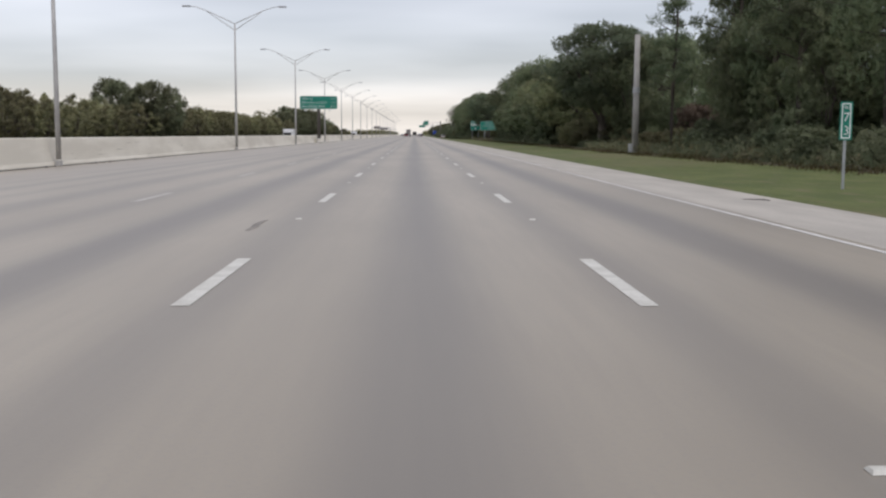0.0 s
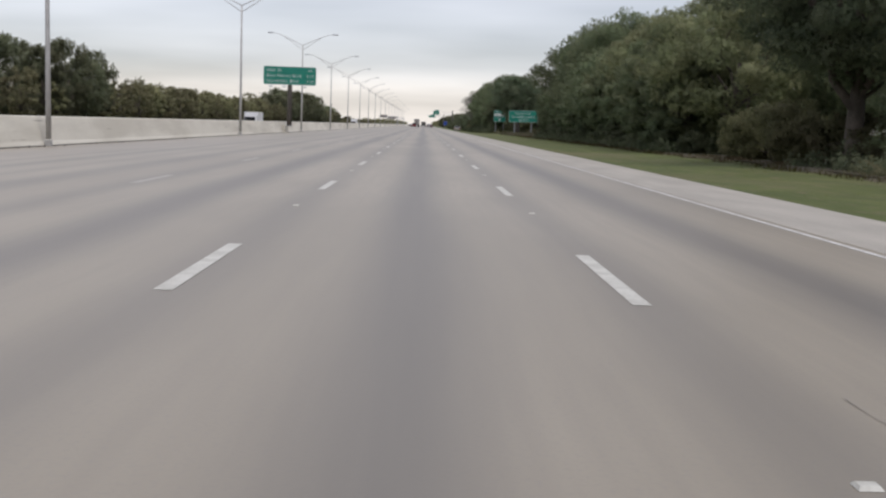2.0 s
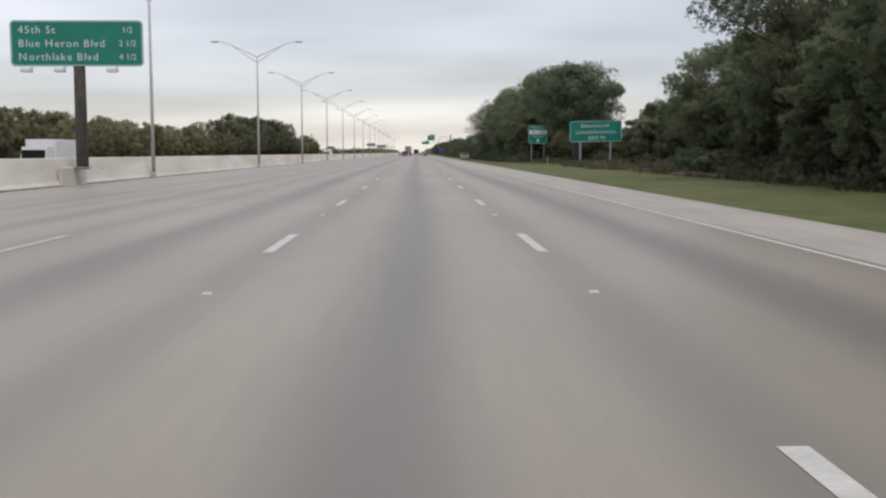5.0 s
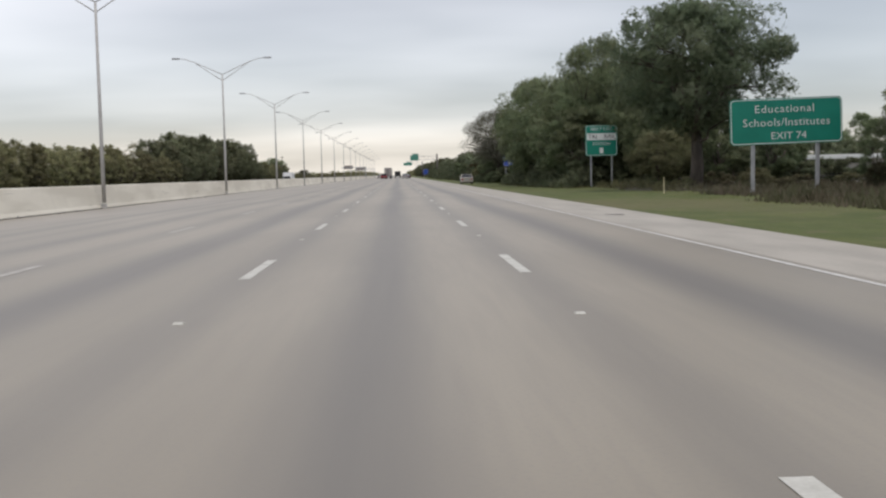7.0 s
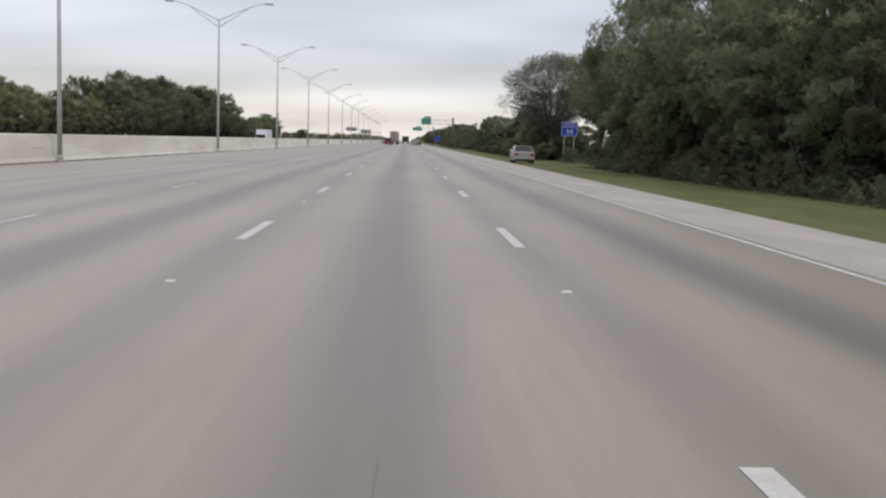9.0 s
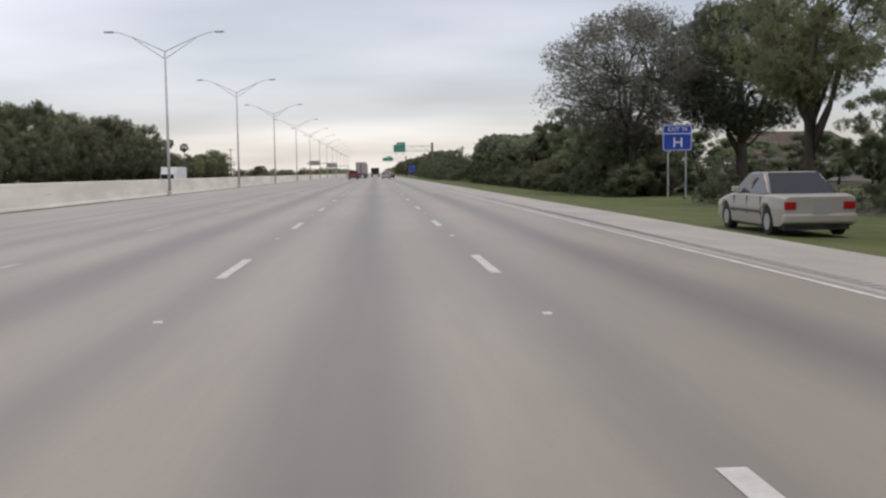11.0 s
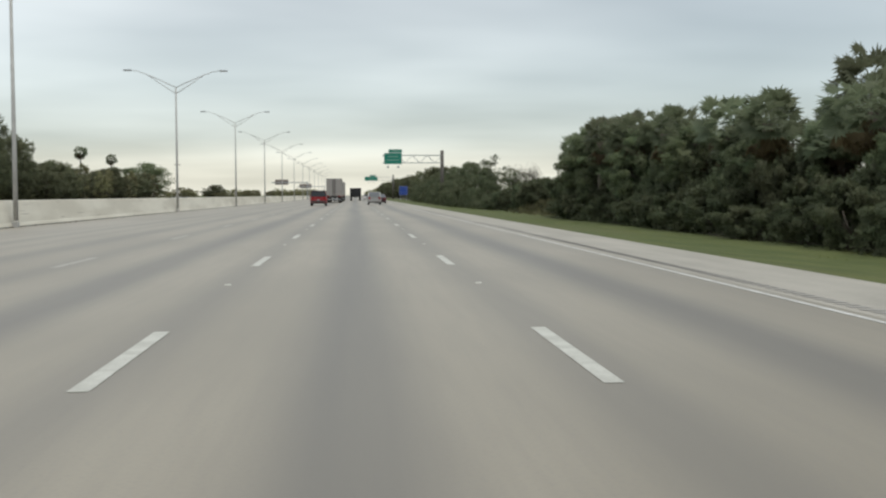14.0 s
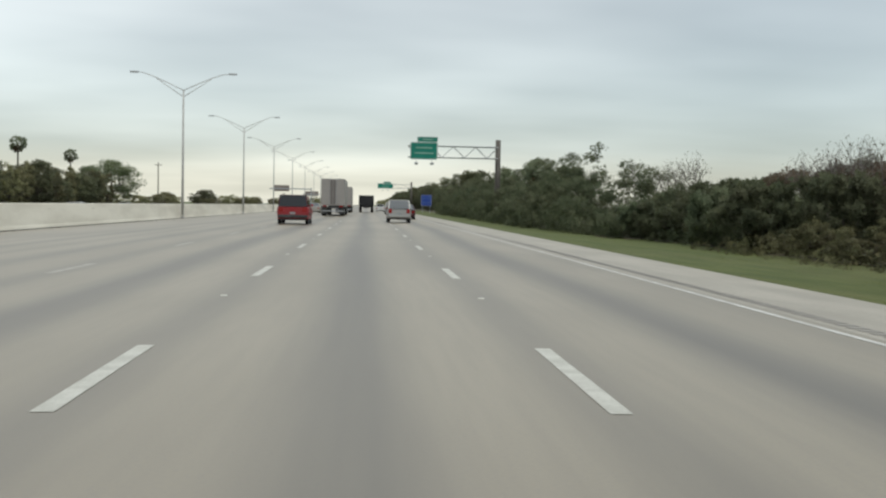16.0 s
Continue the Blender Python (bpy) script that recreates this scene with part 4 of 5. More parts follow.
# wood up to the first sign
for y in range(116, 226, 7):
    back = 0.0 if y < 207 else 3.5 + 0.09 * (y - 207)
    edge = R(20.2, 21.4) + back
    if y > 128:
        plant(light_trees if 128 < y < 160 else oaks, edge, y + R(-2, 2), s=R(0.78, 0.90), sz=R(0.70, 0.77) * (1.0 if y < 172 else 1.24 if y < 207 else 0.84))
        plant(thin, R(17.6, 18.6) + back, y + R(-3, 3), s=R(0.66, 0.86), sz=R(0.55, 0.74))
        plant(thin, R(17.4, 18.2) + back, y + 3.5 + R(-2, 2), s=R(0.55, 0.75), sz=R(0.40, 0.65))
    if y % 14 == 4:
        plant(oaks, R(29, 34), y + R(-3, 3), s=R(0.95, 1.1), sz=R(0.85, 0.95))
for y in range(130, 228, 4):
    plant(shrubs, R(16.6, 18.2) + max(0.0, 0.12 * (y - 200)), y + R(-1.5, 1.5), s=R(0.45, 0.85), sz=R(0.35, 0.85))
for x, y in ((22.5, 226), (23, 231), (26, 224), (28, 232)):
    plant(oaks, x, y, s=0.66, sz=R(0.6, 0.72))
# opening behind the two-post sign
for y in range(236, 372, 8):
    plant(thin, R(66, 84), y + R(-3, 3), s=R(0.55, 0.8))
for x, y, k in ((24.6, 261.5, 0.80), (28.0, 251, 1.0)):
    plant(palms, x, y, s=1.0, sz=k)
for x, y, k, kz in ((26.2, 263.5, 0.30, 0.47), (28.6, 257, 0.44, 0.56), (31.5, 255, 0.5, 0.6)):
    plant(oaks, x, y, s=k, sz=kz)
for x, y, k in ((25.2, 262.5, 0.52), (26.8, 259, 0.56), (28.5, 255, 0.62), (25.2, 256, 0.5), (30.5, 252, 0.66), (24.8, 266, 0.30)):
    plant(thin, x, y, s=k * 0.9, sz=k)
for y in (252, 255, 259, 263, 266, 270, 274, 279, 284, 290):
    plant(scrubs, R(21.5, 26), y, s=R(0.8, 1.2), sz=R(0.5, 0.9))
    plant(shrubs, R(28, 38), y + 2, s=R(0.7, 1.0), sz=R(0.5, 0.9))
for k in range(9):
    plant(thin, 31 + k * 3.6 + R(-1, 1), 336 + k * 2.0 + R(-3, 3), s=R(0.6, 0.8), sz=R(0.4, 0.55))
    plant(shrubs, 27.5 + k * 2.0, 296 + k * 1.5 + R(-2, 2), s=R(1.0, 1.4), sz=R(0.7, 1.2))
    plant(shrubs, 33 + k * 3.0, 314 + R(-3, 3), s=R(1.2, 1.6), sz=R(1.0, 1.5))
# the large oak with its round crown, the olive bush beside it and the wood after it
plant(open_oak, 20.0, 282, s=0.90, sz=0.84, rot=40)
for x, y, k in ((26, 296, 0.42), (29, 292, 0.46), (32, 298, 0.5), (24.5, 302, 0.44), (28, 304, 0.5)):
    plant(thin, x, y, s=k * 1.2, sz=k)
plant(light_trees, 20.6, 294, s=0.34, sz=0.31); plant(light_trees, 22.6, 297, s=0.36, sz=0.36)
for x, y, k, kz in ((19.6, 312, 0.80, 0.96), (22.0, 308.5, 0.66, 0.80), (17.4, 334, 0.82, 0.84), (19.2, 322, 0.8, 0.82), (23.5, 304, 0.8, 0.8), (22.0, 343, 0.85, 0.85), (18.0, 352.5, 0.62, 0.94), (25.0, 318, 0.9, 0.9), (26.0, 333, 0.9, 0.9), (24.5, 352, 0.85, 0.82), (25.5, 364, 0.8, 0.8)):
    plant(oaks, x, y, s=k, sz=kz)
plant(high_tree, 20.8, 383, s=0.78, sz=0.82); plant(open_oak, 28.0, 412.5, s=0.98, sz=0.98); plant(high_tree, 24.6, 372, s=0.75, sz=0.84)
for y in range(306, 352, 5):
    plant(thin, R(16.2, 17.6), y + R(-2, 2), s=R(0.62, 0.8), sz=R(0.45, 0.7))
    plant(shrubs, R(15.0, 16.4), y + R(-1.5, 1.5), s=R(0.5, 0.85), sz=R(0.4, 0.9))
    plant(shrubs, R(18.0, 22.0), y + R(-1.5, 1.5), s=R(0.8, 1.1), sz=R(0.7, 1.1))
for y in range(352, 396, 5):
    plant(shrubs, R(19.0, 21.5), y + R(-2, 2), s=R(0.4, 0.75), sz=R(0.25, 0.6))
    plant(thin, R(27, 34), y + R(-2, 2), s=R(0.5, 0.65), sz=R(0.36, 0.5))
for k in range(7):
    plant(thin, 36 + k * 3.4 + R(-1, 1), 436 + k * 1.6 + R(-2, 2), s=R(0.5, 0.65), sz=R(0.34, 0.46))
for x, y, k in ((26.6, 410, 0.5), (28.0, 413, 0.45), (25.0, 418, 0.55), (31, 416, 0.5)):
    plant(shrubs, x, y, s=k * 1.4, sz=k)
# the grey tree beside the blue sign and the thicket below it
plant(grey, 19.6, 412.6, s=1.0, sz=0.98)
for x, y, k in ((17.8, 413, 0.33), (19.2, 417, 0.42), (21.4, 416, 0.36), (18.2, 421, 0.42), (20.4, 422, 0.46), (22.6, 420, 0.42), (18.0, 427, 0.38), (19.8, 429, 0.42), (22.4, 426, 0.44), (24.5, 424, 0.40), (26.6, 426, 0.40), (28.8, 425, 0.42), (19.0, 434, 0.36), (21.0, 435, 0.40)):
    plant(thin, x, y, s=k * 1.25, sz=k)
for y in range(408, 432, 2):
    plant(shrubs, R(17.8, 19.4), y, s=R(0.7, 1.0), sz=R(0.6, 1.0))
    plant(shrubs, R(19.6, 23.0), y, s=R(0.9, 1.3), sz=R(0.9, 1.3))
# palm and shrub belt
plant(thin, 19.8, 441, s=0.40, sz=0.50)
for x, y, k in ((21.3, 451.0, 1.0), (23.2, 453.8, 0.9), (24.4, 436.0, 0.9)):
    plant(young_pine, x, y, s=k, sz=k)
for x, y, k in ((23.7, 448.5, 1.20), (20.4, 457, 1.0), (20.6, 461, 1.04), (18.9, 456, 0.90), (22.8, 443.5, 0.98), (24.2, 453.5, 0.98), (25.5, 446, 1.0), (22.8, 471.5, 1.32), (20.7, 455.3, 1.17), (22.5, 483, 1.14), (19.0, 510, 1.12), (18.7, 512.8, 1.10), (20.6, 514.0, 1.26), (19.8, 507, 1.22), (18.4, 503, 1.16), (19.8, 499, 1.20), (18.4, 495, 1.14), (20.6, 492, 1.16), (18.6, 488, 1.10), (19.6, 480, 1.08), (18.8, 473, 1.02), (21.4, 468, 1.06), (18.9, 464, 0.98), (21.4, 509, 1.22), (22.4, 501, 1.18)):
    plant(palms, x, y, s=1.4 if k == 1.20 else 1.1, sz=k)
for y in range(464, 508, 4):
    plant(palms, R(19.0, 21.5), y + R(-2, 2), s=R(0.95, 1.1), sz=R(0.80, 0.95) + (0.12 if y > 480 else 0.0))
    if y > 470:
        plant(palms, R(22.5, 27.0), y + R(-2, 2), s=R(1.0, 1.2), sz=R(0.85, 1.0))
for x, y, k in ((18.9, 512, 0.50), (20.2, 513, 0.54), (18.3, 510.5, 0.48), (20.4, 515, 0.58), (19.2, 514.2, 0.50), (21.6, 516, 0.60), (18.8, 508.5, 0.54), (21.2, 509.5, 0.56), (20.0, 506, 0.54), (19.0, 504, 0.50), (20.2, 499, 0.53), (19.0, 494, 0.50), (20.4, 489, 0.50), (19.0, 484, 0.46), (20.6, 479, 0.46), (21.8, 512, 0.5), (22.0, 504, 0.54), (19.4, 474, 0.40), (20.8, 469, 0.40), (19.4, 462, 0.36)):
    plant(thin, x, y, s=k * 1.25, sz=k)
for y in range(426, 514, 3):
    olive = pale_bushes if 430 < y < 450 else shrubs
    plant(shrubs, R(17.2, 18.2), y + R(-0.6, 0.6), s=R(0.75, 1.0), sz=R(0.5, 0.85))
    plant(olive, R(18.4, 19.8), y + R(-0.8, 0.8), s=R(0.9, 1.15), sz=(R(1.2, 1.6) if y > 468 else R(0.85, 1.1)))
    plant(olive if y % 2 else shrubs, R(20.2, 23.0), y + R(-0.8, 0.8), s=R(1.0, 1.3), sz=(R(1.1, 1.5) if y > 466 else R(0.95, 1.15)))
for y in range(512, 540, 2):
    plant(scrubs, R(18.8, 20.6), y + R(-1, 1), s=R(0.8, 1.2), sz=R(0.6, 1.0))
    plant(scrubs, R(21.5, 25.5), y + R(-1, 1), s=R(1.0, 1.4), sz=R(0.9, 1.5))
for y in range(538, 562, 2):
    plant(shrubs, R(19.2, 20.8), y + R(-0.8, 0.8), s=R(0.9, 1.2), sz=R(0.8, 1.15))
    plant(shrubs, R(21.5, 24.5), y + R(-0.8, 0.8), s=R(1.0, 1.3), sz=R(1.1, 1.4))
for y in range(514, 562, 4):
    plant(russets, R(28, 31), y, s=R(1.0, 1.3), sz=R(1.0, 1.2))
    plant(russets, R(33, 38), y + 2, s=R(1.1, 1.4), sz=R(1.05, 1.3))
for x, y in ((27, 523), (26, 530), (29, 552), (23.0, 560), (25.2, 571), (27, 539), (30, 547), (22.4, 588), (31, 557), (24, 579), (33, 543), (32, 531)):
    plant(twiggy, x, y, s=R(0.9, 1.1), sz=R(1.25, 1.5))
for x, y, k in ((21.5, 594, 0.50), (20.6, 600, 0.46), (22.5, 606, 0.52)):
    plant(thin, x, y, s=k * 0.75, sz=k)
cs, rs = [], []
for y in range(558, 700):
    k = min(1.0, 0.62 + max(0, y - 562) / 40) * (0.85 + 0.3 * math.sin(y * 0.9) * math.sin(y * 0.37))
    for _ in range(10):
        w = random.random()
        x = 16.8 - 2.5 * min(1.0, max(0.0, (y - 562) / 18)) + 7.2 * w + R(-0.4, 0.4)
        cs.append((x, y + R(-0.6, 0.6), ground_z(x, y) - 0.1 + R(0.0, 1.0) ** 0.8 * (2.2 + 5.2 * w ** 0.6) * k)); rs.append(R(0.45, 0.95))
tagged(new("shrub_thicket", leaves_mesh("shrub_thicket", cs, rs, [60] * len(cs), 0.22, M_SHRUB)), "dense dull green thicket of shrubs along the verge", "thicket", kind="stuff")
for x, y in ((19.5, 604), (20.5, 611), (21, 640)):
    plant(palms, x, y, s=1.15, sz=1.15)
for y in range(700, 1300, 8):
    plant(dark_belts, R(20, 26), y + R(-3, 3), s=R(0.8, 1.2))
# dark low brush along the foot of the trees, and the shaded tangle among the trunks
brush("undergrowth", "dark tangled brush along the foot of the wood", ((15.9, 19.5, 128, 206, 1.4, 580), (19.0, 22.5, 206, 230, 1.5, 140), (17.2, 19.5, 96, 110, 0.8, 70), (16.6, 21, 34, 72, 1.3, 280), (17.0, 21, 72, 96, 0.5, 60), (14.0, 18.0, 302, 350, 1.5, 420), (18.0, 22.0, 352, 394, 0.8, 160), (17.0, 21.0, 408, 430, 1.6, 220), (16.9, 19.5, 426, 512, 1.2, 520), (18.8, 22, 538, 562, 1.0, 120)), 0.20, M_SHRUB)
brush("undergrowth", "olive and brown weeds at the foot of the pines", ((16.4, 20, 34, 100, 0.55, 300), (17.0, 22, 514, 540, 0.7, 120), (16.5, 19, 276, 300, 0.6, 90)), 0.16, M_SCRUB)
brush("undergrowth", "shaded dark undergrowth among the trunks of the wood", ((20, 30, 128, 232, 3.4, 600), (22, 32, 100, 128, 2.0, 60), (19, 30, 300, 352, 3.2, 420), (22, 40, 34, 70, 3.4, 420), (23, 46, 432, 514, 3.6, 420)), 0.42, M_OAK)

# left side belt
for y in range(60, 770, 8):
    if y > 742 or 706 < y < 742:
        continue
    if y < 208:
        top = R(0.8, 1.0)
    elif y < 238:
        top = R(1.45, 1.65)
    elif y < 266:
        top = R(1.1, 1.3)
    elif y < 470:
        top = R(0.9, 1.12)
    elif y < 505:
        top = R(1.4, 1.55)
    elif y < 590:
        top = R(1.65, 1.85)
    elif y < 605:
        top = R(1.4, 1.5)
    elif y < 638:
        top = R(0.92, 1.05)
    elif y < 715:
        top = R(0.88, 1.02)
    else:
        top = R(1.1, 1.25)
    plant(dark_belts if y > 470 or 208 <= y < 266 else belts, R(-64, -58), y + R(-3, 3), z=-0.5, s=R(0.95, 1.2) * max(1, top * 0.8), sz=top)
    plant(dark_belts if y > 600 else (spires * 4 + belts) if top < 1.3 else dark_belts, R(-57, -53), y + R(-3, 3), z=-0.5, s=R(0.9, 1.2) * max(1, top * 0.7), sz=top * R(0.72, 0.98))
for y in range(62, 706, 6):
    if not 240 < y < 268 and not 470 < y < 638:
        plant(spires, R(-56, -52), y + R(-2, 2), z=-0.5, s=R(0.8, 1.0), sz=R(0.75, 1.02))
plant(oaks, -65, 757, z=-0.5, s=1.25, sz=0.80); plant(oaks, -70, 748, z=-0.5, s=1.0, sz=0.5)
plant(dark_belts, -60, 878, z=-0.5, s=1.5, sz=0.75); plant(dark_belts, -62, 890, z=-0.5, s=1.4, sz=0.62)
for y in range(770, 1500, 12):
    plant(belts, R(-75, -52), y, z=-0.5, s=R(0.6, 1.0), sz=R(0.35, 0.65))
far = [(R(24, 60), y + R(-8, 8), R(0, 7.5)) for y in range(1300, 3000, 5)] + [(R(-90, -46), y + R(-8, 8), R(0, 6)) for y in range(1500, 3000, 6)]
tagged(new("far_woods", leaves_mesh("far_woods", far, [4.5] * len(far), [42] * len(far), 1.5, M_BELT, 0.6)), "distant dull green woods along both sides of the motorway", "woods", kind="stuff")
far = [(R(-84, -66), y + R(-3, 3), R(0, 7.0) * (1.7 if 505 < y < 600 else 0.8)) for y in range(60, 735, 2)]
tagged(new("far_woods", leaves_mesh("far_woods", far, [2.6] * len(far), [46] * len(far), 0.75, M_BELT, 0.8)), "dull green wood behind the belt of trees", "woods", kind="stuff")
for x, y, s in ((-74.3, 716, 1.0), (-79, 772, 1.0), (-82, 677, 0.95)):
    plant(tall_palms, x, y, z=-0.5, s=s)
for src in oaks + light_trees + thin + pines + scrubs + shrubs + pale_bushes + dark_belts + belts + spires + palms + tall_palms + russets:
    if src.name not in used:
        for o in (*src.children_recursive, src):
            bpy.data.objects.remove(o)

# grass blades on the verge, dry reeds beside the sign
def blades(name, label, n, xs, ys, h, mat, lean=0.5):
    x, y = rng.uniform(*xs, n), rng.uniform(*ys, n)
    z = np.interp(x, gx, gz) + np.interp(y, LIFT_Y, LIFT_Z) * np.clip((x - 8.6) / 7.0, 0, 1) - 0.02
    a = rng.uniform(0, math.tau, n)
    hh = h * (0.5 + rng.random(n)) * np.clip(0.75 + 0.55 * np.sin(x * 1.3 + 1.7 * np.sin(y * 0.31)) * np.sin(y * 0.55 + x * 0.4), 0.25, 1.3)
    w = 0.16 * hh
    dx, dy = np.cos(a), np.sin(a)
    base = np.stack([x, y, z], 1)
    side = np.stack([-dy * w, dx * w, np.zeros(n)], 1)
    tip = base + np.stack([dx * hh * lean, dy * hh * lean, hh], 1)
    verts = np.stack([base - side, base + side, tip], 1).reshape(-1, 3)
    me = bpy.data.meshes.new(name)
    me.vertices.add(3 * n); me.loops.add(3 * n); me.polygons.add(n)
    me.vertices.foreach_set("co", verts.ravel().astype(np.float32))
    me.loops.foreach_set("vertex_index", np.arange(3 * n, dtype=np.int32))
    me.polygons.foreach_set("loop_start", np.arange(0, 3 * n, 3, dtype=np.int32))
    me.update(calc_edges=True)
    me.materials.append(mat)
    return tagged(new(name, me), label, name.replace("_", " "), kind="stuff")


M_BLADE = leaf_material("grass_blades", (0.094, 0.118, 0.025), (0.134, 0.150, 0.039), (0.152, 0.148, 0.048), 0)
M_WEED = leaf_material("olive_weeds", (0.085, 0.090, 0.032), (0.125, 0.110, 0.048), (0.120, 0.088, 0.050), 0)
M_REED = leaf_material("dry_reeds", (0.128, 0.112, 0.076), (0.196, 0.168, 0.116), (0.108, 0.118, 0.060), 0)
blades("verge_grass", "short green and yellowish verge grass", 52000, (8.36, 14.0), (14, 560), 0.035, M_BLADE, 1.2)
blades("verge_grass", "longer uneven grass towards the trees", 60000, (13.5, 18.5), (14, 560), 0.055, M_BLADE, 1.0)
blades("verge_weeds", "dull olive and brown weeds where the grass meets the trees", 15000, (14.9, 17.6), (34, 232), 0.20, M_WEED, 0.7)
blades("verge_weeds", "dull olive and brown weeds where the grass meets the trees", 6000, (13.6, 16.4), (300, 352), 0.18, M_WEED, 0.7)
for x0, x1, y0, y1, hh, nn in ((14.5, 21, 234, 256, 0.42, 3200), (16, 24, 250, 268, 0.45, 3400), (17.5, 26, 262, 284, 0.36, 2600), (20, 30, 262, 290, 0.45, 3000), (22, 31, 240, 256, 0.6, 2200)):
    blades("dry_reeds", "brown dry reeds and weeds at the edge of the verge", nn, (x0, x1), (y0, y1), hh, M_REED, 0.5)


# ---- vehicles ----
def paint(name, col, rough=0.35, metal=0.2):
    m, n, l, b = material(name, rough, metal)
    dirt = noise_node(n, l, 1.2, 4)
    l.new(mix_node(n, l, range_node(n, l, dirt.outputs[0], 0.4, 0.7, 0.0, 0.25), col, tuple(c * 0.7 + 0.04 for c in col)), b.inputs["Base Color"])
    return m


M_RED = paint("red_car_paint", (0.30, 0.014, 0.02), 0.45, 0.0)
M_SILVER = paint("silver_car_paint", (0.42, 0.41, 0.40), 0.35, 0.4)
M_MAROON = paint("maroon_car_paint", (0.06, 0.012, 0.018), 0.3)
M_BEIGE = paint("champagne_car_paint", (0.42, 0.39, 0.35), 0.35, 0.3)
M_WHITECAR = paint("white_car_paint", (0.72, 0.72, 0.71), 0.4, 0.0)
M_TRAILER = paint("dirty_white_trailer_panel", (0.34, 0.315, 0.295), 0.55, 0.0)
M_TRAILSEAM = paint("grimy_door_edge", (0.19, 0.17, 0.16), 0.7, 0.0)
M_DARKTRUCK = paint("black_tarpaulin", (0.018, 0.018, 0.02), 0.7, 0.0)
M_GLASS, _n, _l, _b = material("tinted_car_glass", 0.08)
_b.inputs["Base Color"].default_value = (0.02, 0.022, 0.025, 1)
# the sky mirrored in the panes is put into this grey base colour
M_GLASSSKY, _n, _l, _b = material("grey_car_glass", 0.1)
_b.inputs["Base Color"].default_value = (0.13, 0.14, 0.15, 1)
_b.inputs["Specular IOR Level"].default_value = 0.8
M_TYRE = mottled("black_tyre_rubber", (0.015, 0.015, 0.015), (0.03, 0.03, 0.03), 3, 0.85)
M_TRIM = mottled("dark_grey_trim", (0.04, 0.04, 0.042), (0.07, 0.07, 0.072), 3, 0.6)
M_TAIL, _n, _l, _b = material("red_tail_lamp_plastic", 0.25)
_b.inputs["Base Color"].default_value = (0.30, 0.01, 0.01, 1)


M_BEIGEWALL = mottled("pale_render", (0.45, 0.42, 0.37), (0.55, 0.52, 0.47), 0.6, 0.85)


def frustum(bm, lo, hi):
    """lo and hi: (x half width, y0, y1, z)."""
    a = [bm.verts.new((sx * lo[0], y, lo[3])) for sx, y in ((-1, lo[1]), (1, lo[1]), (1, lo[2]), (-1, lo[2]))]
    b = [bm.verts.new((sx * hi[0], y, hi[3])) for sx, y in ((-1, hi[1]), (1, hi[1]), (1, hi[2]), (-1, hi[2]))]
    for i in range(4):
        bm.faces.new((a[i], a[(i + 1) % 4], b[(i + 1) % 4], b[i]))
    bm.faces.new(a[::-1]); bm.faces.new(b)
    return bm


def wheel(parent, x, y, r, w=0.22):
    bm = bmesh.new()
    tube(bm, [(-w / 2, 0, 0), (-w / 2 + .03, 0, 0), (w / 2 - .03, 0, 0), (w / 2, 0, 0)], [r * .9, r, r, r * .9], 18)
    wh = part("wheel", bm, M_TYRE, parent, smooth=False)
    wh.location = (x, y, r)
    part("rim", tube(bmesh.new(), [(-w / 2 - .01, 0, 0), (w / 2 + .01, 0, 0)], [r * .58, r * .58], 14), M_STEEL, wh)


def glass_pane(parent, name, lo, hi, face, inset=0.08, lift=0.012, mat=None):
    """A pane lying just proud of one face of the cabin."""
    bm = bmesh.new()
    c = {"rear": [(-lo[0], lo[1], lo[3]), (lo[0], lo[1], lo[3]), (hi[0], hi[1], hi[3]), (-hi[0], hi[1], hi[3])],
         "front": [(lo[0], lo[2], lo[3]), (-lo[0], lo[2], lo[3]), (-hi[0], hi[2], hi[3]), (hi[0], hi[2], hi[3])],
         "left": [(-lo[0], lo[2], lo[3]), (-lo[0], lo[1], lo[3]), (-hi[0], hi[1], hi[3]), (-hi[0], hi[2], hi[3])],
         "right": [(lo[0], lo[1], lo[3]), (lo[0], lo[2], lo[3]), (hi[0], hi[2], hi[3]), (hi[0], hi[1], hi[3])]}[face]
    p = [Vector(v) for v in c]
    mid = sum(p, Vector()) / 4
    nrm = (p[1] - p[0]).cross(p[2] - p[0]).normalized()
    q = [v + (mid - v).normalized() * inset + nrm * lift for v in p]
    vs = [bm.verts.new(v) for v in q]
    vb = [bm.verts.new(v - nrm * 0.02) for v in q]
    bm.faces.new(vs); bm.faces.new(vb[::-1])
    for i in range(4):
        bm.faces.new((vs[i], vb[i], vb[(i + 1) % 4], vs[(i + 1) % 4]))
    return part(name, bm, mat or M_GLASS, parent, "glass with the sky's reflection in its grey colour" if mat else "dark tinted glass")


